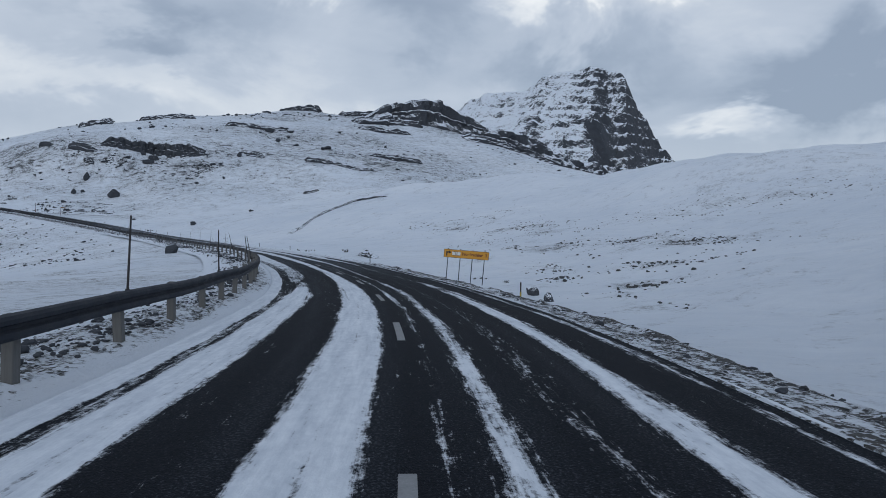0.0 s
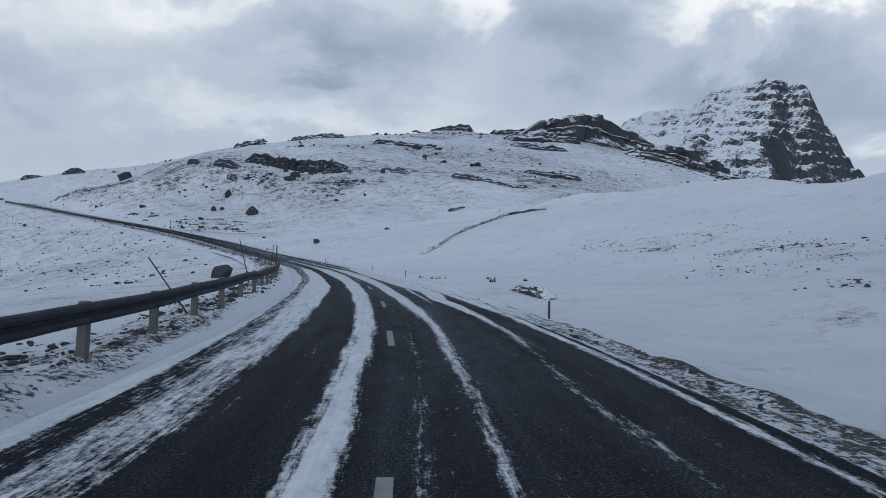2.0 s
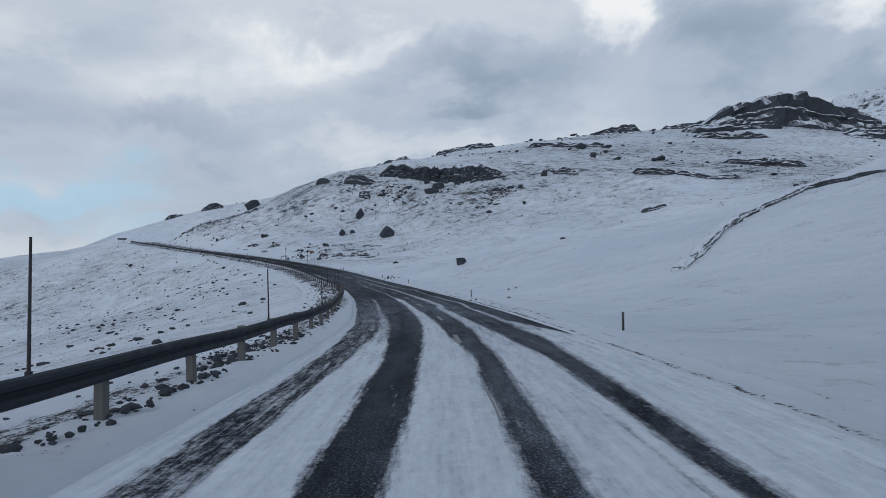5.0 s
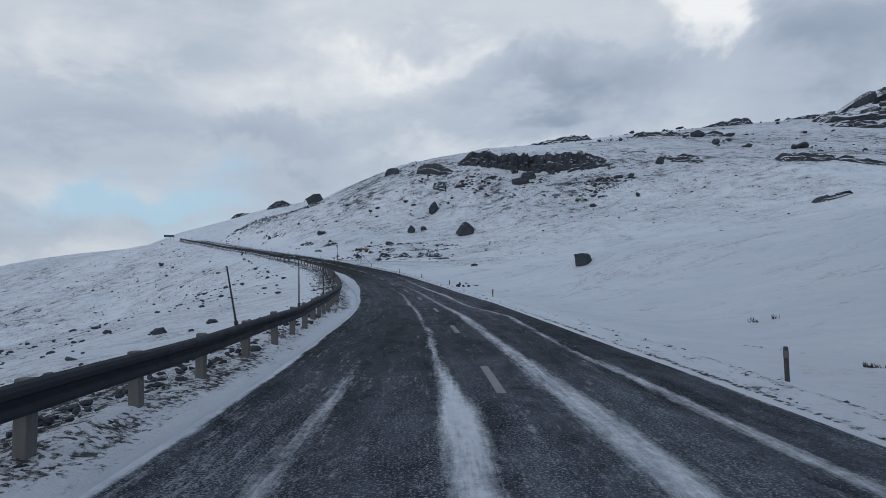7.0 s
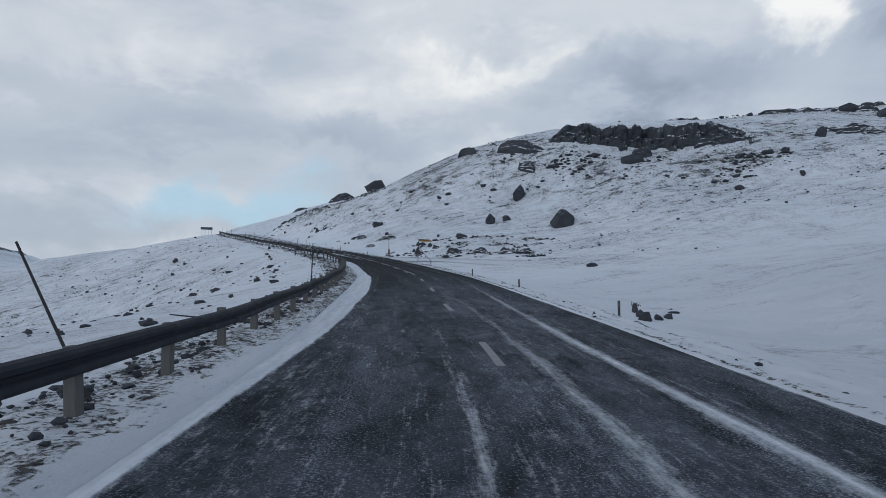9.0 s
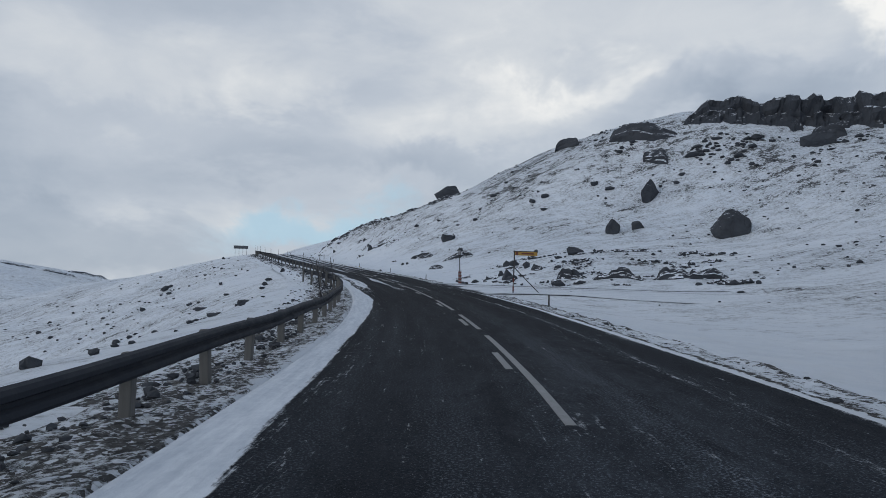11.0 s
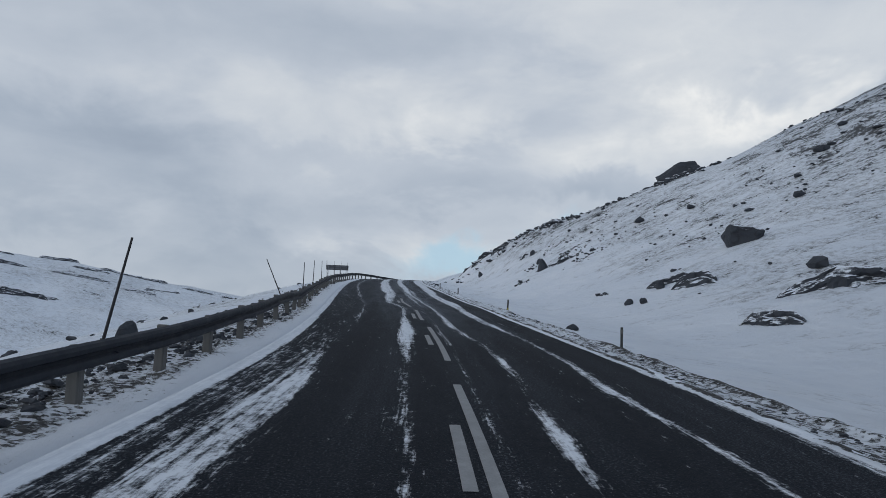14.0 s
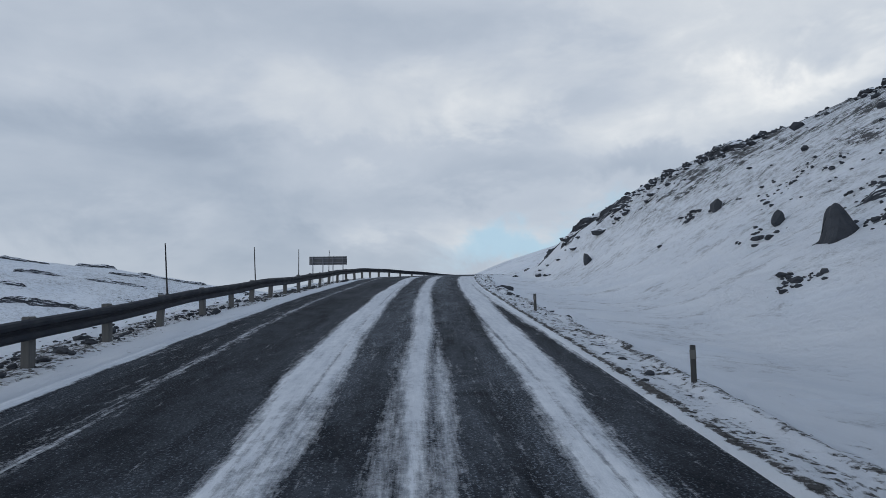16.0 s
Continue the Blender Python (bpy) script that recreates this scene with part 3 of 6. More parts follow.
# heath showing on the knoll: place, reach both ways, strength
KNOLL_HEATH = [(3.1, 98, 4, 4, 0.5), (7, 92, 3, 3, 0.5), (8.1, 67, 1.6, 5, 0.5), (12.4, 81, 3, 3, 0.5), (11.4, 48, 1.9, 3, 0.8), (9.2, 35.8, 1.2, 1.6, 0.7), (7.9, 29.7, 0.9, 1.2, 0.7), (16.8, 46.6, 3.4, 2.6, 0.75),
               (18, 41, 3.2, 2.2, 0.75), (21, 39, 2.6, 2.2, 0.7), (13.9, 32, 1.7, 1.8, 0.75), (16.8, 32, 2.0, 1.7, 0.65), (13.6, 24.2, 1.6, 1.1, 0.7), (10, 24.3, 1.2, 1.1, 0.75), (8.2, 20.8, 0.9, 0.9, 0.7), (9.3, 16.8, 1.3, 0.9, 0.8),
               (8.4, 15.5, 1.1, 0.8, 0.8), (12.4, 98, 3, 4, 0.55), (15.8, 79, 2.6, 4, 0.65), (15, 68, 2.2, 4.5, 0.7), (8.6, 51.3, 1.0, 1.3, 0.7), (4.6, 42.5, 0.6, 1.0, 0.7), (29, 64, 10, 6, 0.3), (40, 62, 8, 8, 0.3)]


def bareness(x, y):
    """How windswept the ground is: the crag hill most, the knoll by the road least. The vale's share also carries its
    slope's shade.
    """
    s, lat, _ = to_road(x, y)

    def blob(cx, cy, rx, ry):
        return np.exp(-(((x - cx) / rx) ** 2 + ((y - cy) / ry) ** 2))
    v = 0.25 + 0.34 * blob(-98, 234, 60, 26) + 0.12 * blob(-100, 203, 34, 14) + 0.10 * blob(-150, 238, 26, 7) + 0.42 * blob(-20, 300, 100, 60)
    v = v + 0.40 * blob(-60, 450, 150, 120) + 0.2 * blob(-150, 232, 25, 14) + 0.3 * blob(30, 440, 90, 40)
    # last term: rockier vale, and the shade of its averted slope put into cover
    v = v - 0.22 * blob(0, 105, 30, 60) + 0.12 * blob(60, 60, 40, 30) + 0.1 * blob(-160, 160, 60, 40) + 0.14 * np.clip((-lat - 9) / 8, 0, 1) * np.clip((s - 100) / 25, 0, 1) * np.clip((300 + x) / 60, 0, 1)
    v = v + 0.16 * np.clip((-x - 400) / 150, 0, 1)
    v = v + 0.40 * blob(-163, 229.5, 13, 4.5) + 0.22 * blob(-104, 196, 8, 6) - 0.2 * blob(-60, 150, 20, 14)
    v = v - 0.34 * np.exp(-((lat - 8.5) / 4.5) ** 2) * np.clip((s - 222) / 8, 0, 1) - 0.12 * np.exp(-((lat - 8) / 5) ** 2)
    v = v + 0.12 * np.exp(-((lat + 10) / 6) ** 2) + 0.14 * np.exp(-((lat + 9) / 4) ** 2) * np.clip((90 - s) / 20, 0, 1)
    v = v + 0.20 * fbm(x / 26, y / 26, 4, 31) + 0.14 * fbm(x / 8, y / 8, 3, 36)
    # the knoll is smooth drift, broken by scattered patches of heath
    knoll = np.clip((lat - 4) / 3, 0, 1) * np.clip((108 - s) / 12, 0, 1)
    v = v - 0.24 * knoll
    for cx, cy, rx, ry, depth in KNOLL_HEATH:
        v = v + depth * knoll * blob(cx, cy, rx, ry) * np.clip(1 + 1.1 * fbm(x / 2.4, y / 2.4, 2, 37), 0.3, 1.6)
    return np.clip(v, 0.02, 0.98)


def build_ground():
    verts, faces, bare = [], [], []
    start = 0
    # near ground finely, far ground coarsely, joined into one sheet; the coarse part lies under the fine one's rim
    for x0, x1, y0, y1, step, hole in ((-215, 90, -40, 285, 1.25, None), (-1500, 1500, -800, 1700, 14.0, (-205, 80, -30, 275))):
        xs, ys = np.arange(x0, x1 + 0.1, step), np.arange(y0, y1 + 0.1, step)
        gx, gy = np.meshgrid(xs, ys, indexing="ij")
        gz = land(gx, gy)
        if hole:
            inside = (gx > hole[0]) & (gx < hole[1]) & (gy > hole[2]) & (gy < hole[3])
            gz = gz - 1.2 * inside
        else:
            rim = np.minimum(np.minimum(gx - x0, x1 - gx), np.minimum(gy - y0, y1 - gy))
            gz = gz - 1.0 * np.clip(1 - rim / 4, 0, 1)
        f = np.array(grid_faces(len(xs), len(ys), 0))
        if hole:
            ok = (inside.ravel()[f].sum(1) < 4)
            f = f[ok]
        verts.append(np.stack([gx.ravel(), gy.ravel(), gz.ravel()], 1))
        faces += (f + start).tolist()
        bare.append(bareness(gx, gy).ravel())
        start += gx.size
    ob = mesh_object("ground", np.concatenate(verts), faces, M_GROUND, True, {"bare": np.concatenate(bare)})
    return tagged(ob, "snow-covered moorland with dark heath showing through", "ground", kind="structure")


build_ground()

# ---------------------------------------------------------------- road, markings and verges
HALF = 3.15
# the rail's line: s, offset, lower edge of the beam, ground at the posts
RAIL_FIRST = [(-30, -3.6, 0.40, 0.0), (0, -3.64, 0.43, 0.03), (12, -3.72, 0.47, 0.12), (24, -3.76, 0.55, 0.10), (36, -3.79, 0.51, 0.13), (48, -3.99, 0.59, 0.18), (60, -4.13, 0.53, 0.19), (72, -4.13, 0.46, 0.09),
              (84, -4.08, 0.42, 0.05), (100, -4.02, 0.39, 0.01), (108, -3.97, 0.36, 0.06), (116, -3.81, 0.39, 0.11), (124, -3.68, 0.44, 0.18), (132, -3.84, 0.53, 0.20), (140, -4.12, 0.45, 0.15), (148, -4.06, 0.33, 0.02),
              (160, -3.85, 0.28, -0.04), (185, -3.94, 0.34, -0.03), (195, -3.76, 0.33, -0.05), (202, -3.67, 0.35, -0.02), (207, -3.70, 0.37, -0.02), (211, -3.80, 0.40, 0.0), (213, -4.0, 0.44, 0.05),
              (216.7, -4.65, 0.46, 0.05), (219.4, -5.05, 0.46, 0.04), (225, -5.6, 0.44, 0.0)]
RAIL_SECOND = [(215, -3.94, 0.25, -0.05), (220, -3.97, 0.27, -0.04), (226, -3.88, 0.28, -0.03), (232, -3.79, 0.31, 0.03), (238, -3.72, 0.37, 0.08), (244, -3.82, 0.38, 0.04), (250, -3.87, 0.28, -0.03), (258, -3.93, 0.31, -0.02),
               (266, -3.98, 0.33, 0.02), (274, -4.02, 0.33, 0.02), (285, -3.99, 0.30, -0.05), (340, -3.99, 0.30, -0.07)]


EDGE_RIGHT = [(-30, 3.22), (22, 3.24), (34, 3.31), (44, 3.32), (49, 3.22), (60, 3.2), (70, 3.1), (90, 2.95), (112, 2.78), (122, 2.66), (131, 2.76), (139, 2.95), (148, 2.82), (160, 3.0), (185, 3.1), (205, 3.15), (232, 3.18), (241, 2.95), (249, 2.80), (255, 3.03), (263, 3.02), (268, 3.05), (360, 3.05)]


def mouth(s):
    """1 where the side road leaves, 0 elsewhere."""
    return np.clip((np.asarray(s, float) - 207) / 1.5, 0, 1) * np.clip((222.5 - np.asarray(s, float)) / 1.5, 0, 1)


def edge_right(s):
    return np.interp(s, [r[0] for r in EDGE_RIGHT], [r[1] for r in EDGE_RIGHT])


def rail_at(s, first=True):
    """Offset, lower beam edge and ground level of the rail at s."""
    rows = np.array(RAIL_FIRST if first else RAIL_SECOND)
    return [np.interp(s, rows[:, 0], rows[:, k]) for k in (1, 2, 3)]


def verge_level(s):
    """Ground at the rail's foot, over the road's level."""
    return np.where(np.asarray(s, float) < 214, rail_at(s)[2], rail_at(s, False)[2]) - 0.03

# snow lying along the road, each streak as rows of (s, offset from, offset to, depth of cover)
OUTER_LEFT = [(-30, -3.6, -2.95, 1), (18, -3.6, -2.76, 1), (36, -3.6, -2.86, 1), (50, -3.6, -3.08, 1), (61, -3.6, -3.0, 1), (68, -3.6, -2.75, 1), (92, -3.6, -2.80, 1), (106, -3.6, -3.04, 1), (124, -3.6, -3.10, 1), (140, -3.6, -3.05, 1), (147, -3.6, -2.98, 1),
              (152, -3.6, -2.74, 1), (158, -3.6, -2.48, 1), (166, -3.6, -2.32, 1), (175, -3.6, -2.36, 1), (183, -3.6, -2.6, 1), (188, -3.6, -2.70, 1), (195, -3.6, -2.55, 1), (202, -3.6, -2.38, 1), (207, -3.6, -2.55, 1), (216, -3.6, -2.84, 1), (221, -3.6, -2.62, 1), (231, -3.6, -2.91, 1), (237, -3.6, -2.90, 1), (250, -3.6, -2.95, 1), (300, -3.6, -3.05, 1)]
INNER_LEFT = [(-30, -2.62, -2.08, 1), (12, -2.60, -1.95, 1), (19, -2.50, -1.80, 1), (22, -2.36, -1.88, 0.8), (25.5, -2.20, -1.95, 0.5), (26.3, -2.50, -2.14, 0.52), (28, -2.56, -1.92, 0.52), (30, -2.55, -1.80, 0.52), (34, -2.52, -1.78, 0.58), (41, -2.60, -1.86, 0.72), (46, -2.66, -1.85, 0.82), (51, -2.74, -1.78, 0.92), (60, -2.70, -1.53, 1),
              (66, -2.40, -1.55, 1), (76, -2.20, -1.40, 1), (88, -2.15, -1.42, 0.95), (96, -2.05, -1.65, 0.6), (106, -2.12, -1.92, 0.5), (116, -2.06, -1.88, 0.5), (122, -2.0, -1.9, 0.1)]
LEFT_PATCH = [(205, -2.2, -2.0, 0), (212, -2.2, -2.0, 0.35), (214.3, -2.42, -2.03, 0.85), (216.6, -2.59, -1.86, 0.85), (220.6, -2.40, -1.74, 0.78), (224.6, -2.36, -1.9, 0.78), (226.4, -2.66, -2.02, 0.8), (228, -2.5, -2.1, 0.5), (230.7, -2.42, -1.82, 0.62),
              (233, -2.38, -1.84, 0.66), (235, -2.32, -1.86, 0.7), (237, -2.34, -1.98, 0.66), (240, -2.3, -2.1, 0.2), (244.5, -1.9, -1.8, 0.2), (247, -1.92, -1.72, 0.42), (250, -1.85, -1.67, 0.36), (253, -1.76, -1.58, 0.30), (264, -2.02, -1.78, 0.38), (272, -2.25, -2.05, 0.42), (300, -2.4, -2.2, 0.4)]
CENTRE_LOW = [(-30, -1.03, -0.30, 1), (16, -1.02, -0.27, 1), (20, -0.98, -0.28, 1), (23, -0.92, -0.31, 1), (25.5, -0.84, -0.36, 0.95), (28, -0.79, -0.35, 0.92), (30, -0.77, -0.35, 0.95), (32.4, -0.78, -0.40, 0.95), (37, -0.81, -0.43, 0.95), (43, -0.76, -0.31, 0.95), (51, -0.80, -0.26, 1), (60, -0.84, -0.17, 1), (68, -0.77, -0.04, 1),
              (75, -0.78, 0.18, 1), (88, -0.75, 0.22, 1), (96, -0.70, -0.15, 0.9), (106, -0.66, -0.36, 0.95), (115, -0.74, -0.38, 0.85), (119, -0.76, -0.62, 0.66), (129, -0.80, -0.69, 0.6), (139, -0.94, -0.76, 0.52), (146, -0.69, -0.58, 0.5), (154, -0.7, -0.6, 0.1)]
CENTRE_TOP = [(209, -0.6, -0.4, 0.1), (212, -0.8, -0.2, 0.38), (213.8, -0.70, -0.3, 0.42), (214.5, -0.62, -0.52, 0.75), (216.7, -0.61, -0.47, 0.85), (220.5, -0.74, -0.42, 0.9), (222, -0.90, -0.36, 0.62), (224, -0.91, -0.36, 0.64), (225.3, -0.82, -0.42, 0.66), (226.5, -0.66, -0.47, 0.7), (229.5, -0.58, -0.50, 0.5), (231.5, -0.58, -0.47, 0.6),
              (234, -0.70, -0.60, 0.52), (237.5, -0.72, -0.56, 0.56), (239.5, -0.77, -0.55, 0.64), (240.5, -0.79, -0.48, 0.72), (242.7, -0.73, -0.41, 0.8), (246.8, -0.57, -0.38, 0.62), (248.7, -0.52, -0.34, 0.58), (251.6, -0.38, -0.22, 0.55), (255.4, -0.74, -0.48, 0.6), (257.4, -0.70, -0.32, 0.7), (264, -0.47, 0.06, 0.82), (267, -0.66, 0.0, 0.98), (278, -0.59, 0.04, 0.98), (300, -0.6, 0.0, 0.9)]
THIN_RIGHT = [(-12, 0.2, 0.3, 0), (8, 0.22, 0.32, 0.45), (18, 0.26, 0.40, 0.85), (21, 0.28, 0.35, 0.8), (25.5, 0.21, 0.31, 0.55), (28, 0.16, 0.27, 0.48), (32, 0.10, 0.21, 0.44), (41, 0.27, 0.34, 0.4), (46, 0.3, 0.34, 0)]
MID_LOW = [(-30, 0.55, 0.81, 0.62), (14, 0.60, 0.85, 0.66), (19, 0.72, 0.93, 0.68), (22, 0.70, 0.90, 0.62), (25.5, 0.64, 0.82, 0.54), (28, 0.64, 0.77, 0.54), (32.4, 0.66, 0.82, 0.54), (35, 0.70, 0.82, 0.52), (41, 0.76, 0.97, 0.72), (43.5, 0.80, 1.02, 0.8), (49, 0.66, 1.10, 0.95), (56, 0.50, 1.02, 1), (60, 0.47, 1.07, 1), (65, 0.45, 1.17, 1),
           (72, 0.50, 1.35, 1), (79, 0.60, 1.53, 1), (88, 0.66, 1.5, 0.95), (97, 0.6, 1.05, 0.75), (106, 0.52, 0.82, 0.78), (109, 0.76, 1.06, 0.74), (115, 0.56, 0.95, 0.64), (122, 0.46, 0.74, 0.62), (130, 0.46, 0.74, 0.6), (138, 0.34, 0.50, 0.6), (150, 0.45, 0.62, 0.5), (166, 0.5, 0.6, 0)]
MID_TOP = [(209, 0.9, 1.1, 0), (214, 0.9, 1.18, 0.4), (217, 0.72, 0.92, 0.35), (220.5, 0.84, 0.96, 0.5), (222.4, 0.72, 0.87, 0.8), (224, 0.63, 0.80, 0.95), (226.5, 0.67, 0.78, 0.7), (228, 0.8, 0.9, 0.2), (231, 0.76, 0.84, 0.6), (232.2, 0.72, 0.88, 1), (233.6, 0.76, 0.9, 0.7), (234.6, 0.8, 0.86, 0.2), (237.8, 0.84, 1.04, 0.56),
           (239.4, 0.88, 0.97, 0.5), (241.7, 0.74, 0.84, 0.6), (244.5, 0.60, 0.73, 0.88), (247.5, 0.66, 0.77, 0.85), (250, 0.70, 0.80, 0.85), (252.7, 0.75, 0.86, 0.8), (255.4, 0.75, 0.87, 0.9), (257.4, 0.84, 0.95, 0.92), (264, 0.72, 0.90, 0.95), (267, 0.67, 0.96, 0.97), (271, 0.76, 1.14, 1), (300, 0.75, 1.25, 1)]
LANE_TOP = [(257, 1.0, 1.05, 0), (262, 1.0, 1.07, 0.85), (266, 1.04, 1.18, 0.9), (270, 1.1, 1.2, 0.4), (274, 1.1, 1.2, 0)]
RIGHT_LOW = [(-30, 1.95, 2.35, 0.92), (10, 1.98, 2.34, 0.86), (15, 2.05, 2.40, 0.70), (19, 2.12, 2.48, 0.62), (22, 2.08, 2.45, 0.6), (25, 2.14, 2.32, 0.46), (27, 2.07, 2.16, 0.5), (28, 2.05, 2.13, 0.5), (30, 2.14, 2.20, 0.45), (36, 1.9, 2.05, 0.34), (39, 2.1, 2.2, 0.6), (42, 2.22, 2.37, 0.8), (45.7, 2.22, 2.46, 0.9), (49, 2.05, 2.45, 0.97), (52, 1.86, 2.38, 1), (56, 1.97, 2.85, 1),
             (58.2, 1.85, 3.6, 1), (60, 1.62, 3.6, 1), (64, 1.51, 3.6, 1), (72, 1.46, 3.6, 1), (80, 1.75, 3.6, 1), (86, 1.95, 3.6, 1), (92, 2.05, 3.0, 0.8), (98, 2.0, 2.3, 0.66)]
RIGHT_MID = [(94, 1.95, 2.3, 0.5), (106, 1.83, 2.0, 0.75), (110, 2.02, 2.24, 0.75), (121, 1.70, 1.78, 0.72), (130, 2.02, 2.14, 0.62), (136, 1.47, 1.58, 0.66), (138, 1.42, 1.53, 0.7), (141, 1.45, 1.57, 0.7), (144.5, 1.50, 1.68, 0.85), (148, 1.46, 1.63, 0.9), (152, 1.42, 1.58, 0.85), (160, 1.64, 1.8, 0.5), (172, 1.9, 2.0, 0.3), (190, 2.25, 2.35, 0.42), (197, 2.28, 2.38, 0.55),
             (202, 2.12, 2.26, 0.5), (206, 2.1, 2.2, 0.2), (229, 2.0, 2.1, 0.1), (232, 2.05, 2.15, 0.66), (235, 1.88, 2.06, 0.75), (238, 2.06, 2.16, 0.62), (242, 1.98, 2.10, 0.55)]
RIGHT_TOP = [(242, 1.98, 2.10, 0.5), (247, 1.66, 1.97, 0.70), (250, 1.67, 1.95, 0.72), (252.5, 1.81, 2.11, 0.74), (256, 1.88, 2.38, 0.85), (264, 1.88, 2.33, 0.95), (267, 2.0, 2.56, 0.97), (278, 2.25, 2.85, 1), (300, 2.3, 3.0, 1)]
OUTER_RIGHT = [(-30, 2.98, 3.10, 0.7), (17, 3.0, 3.12, 0.7), (27, 3.04, 3.16, 0.85), (34, 3.03, 3.16, 0.95), (41, 3.08, 3.22, 0.9), (48, 2.95, 3.3, 0.8), (58, 2.6, 3.5, 0.9), (92, 3.0, 3.5, 0.9), (104, 3.08, 3.3, 0.7), (210, 3.06, 3.3, 0.5), (212, 2.6, 3.3, 0.2), (219, 2.5, 3.3, 0.25), (223, 3.06, 3.3, 0.5), (262, 3.06, 3.3, 0.7), (278, 2.9, 3.4, 0.9), (300, 2.8, 3.4, 1)]
VEIN_TOP = [(252, 0.42, 0.50, 0), (255.4, 0.45, 0.57, 0.6), (257.4, 0.52, 0.67, 0.62), (262, 0.56, 0.72, 0.66), (266, 0.58, 0.68, 0.3), (270, 0.6, 0.66, 0)]
CRUMBS = [(203, 0.36, 0.40, 0.30), (207, 0.37, 0.42, 0.5), (213, 0.40, 0.46, 0.5), (220, 0.40, 0.46, 0.46), (228, 0.28, 0.33, 0.4), (235, 0.16, 0.22, 0.45), (243, 0.18, 0.25, 0.5), (250, 0.26, 0.30, 0.3), (254, 0.3, 0.32, 0)]
EDGE_THIN = [(48, 1.60, 1.66, 0.3), (54, 1.57, 1.72, 0.9), (58.6, 1.60, 1.80, 1)]
SPECKLE = [(-30, 1.25, 1.55, 0.34), (10, 1.25, 1.52, 0.30), (20, 1.3, 1.45, 0.15), (32, 1.3, 1.4, 0)]
STREAKS = (INNER_LEFT, LEFT_PATCH, CENTRE_LOW, CENTRE_TOP, THIN_RIGHT, MID_LOW, MID_TOP, VEIN_TOP, LANE_TOP, RIGHT_LOW, RIGHT_MID, RIGHT_TOP, OUTER_RIGHT, CRUMBS, EDGE_THIN, SPECKLE)
RUTS_AND_EDGE = [     # tyre ruts pressed into that snow; the row near 3.2 draws the asphalt's edge and its shadow: s from, s to, offset from and to, width, cover left
    (-20, 20, -2.28, -2.20, 0.08, 0.62), (14, 24, -1.92, -1.94, 0.05, 0.4), (28, 44, -1.95, -1.86, 0.06, 0.35), (-20, 22, 0.62, 0.66, 0.05, 0.4), (-20, 24, 2.22, 2.36, 0.07, 0.3), (-20, 18, -0.62, -0.62, 0.05, 0.66), (14, 40, -0.86, -0.84, 0.05, 0.4), (26, 46, -0.70, -0.72, 0.07, 0.45),
    (50, 84, 1.05, 1.32, 0.07, 0.5), (50, 64, 2.84, 2.58, 0.13, 0.30), (62, 84, 2.60, 2.75, 0.10, 0.6), (50, 60, 3.22, 3.16, 0.06, 0.25), (229, 239, -2.22, -2.18, 0.06, 0.2), (240, 300, 1.95, 2.4, 0.06, 0.4), (256, 300, -0.2, -0.1, 0.06, 0.6), (244, 256, -0.45, -0.42, 0.05, 0.4),
]
RUT_FILL = [(-30, 0.42), (16, 0.36), (23, 0.20), (28, 0.14), (36, 0.28), (44, 0.42), (60, 0.46), (68, 0.42), (100, 0.30), (110, 0.12), (205, 0.1), (214, 0.40), (238, 0.3), (246, 0.1), (300, 0.15)]


def road_frost(s, lat):
    base = np.interp(s, [-30, 28, 46, 70, 100, 104, 113, 120, 132, 142, 158, 178, 205, 215, 240, 258, 300], [0.0, 0.0, 0.35, 0.55, 0.60, 0.76, 0.74, 0.44, 0.50, 0.72, 0.76, 0.25, 0.0, 0.05, 0.05, 0.55, 0.85])
    even = np.interp(s, [92, 102, 114, 122, 158, 175], [0.42, 0.85, 0.85, 0.70, 0.72, 0.42])
    return base * (even + (1 - even) * np.clip(1.3 - np.abs(lat - 0.9) / 1.6, 0, 1))


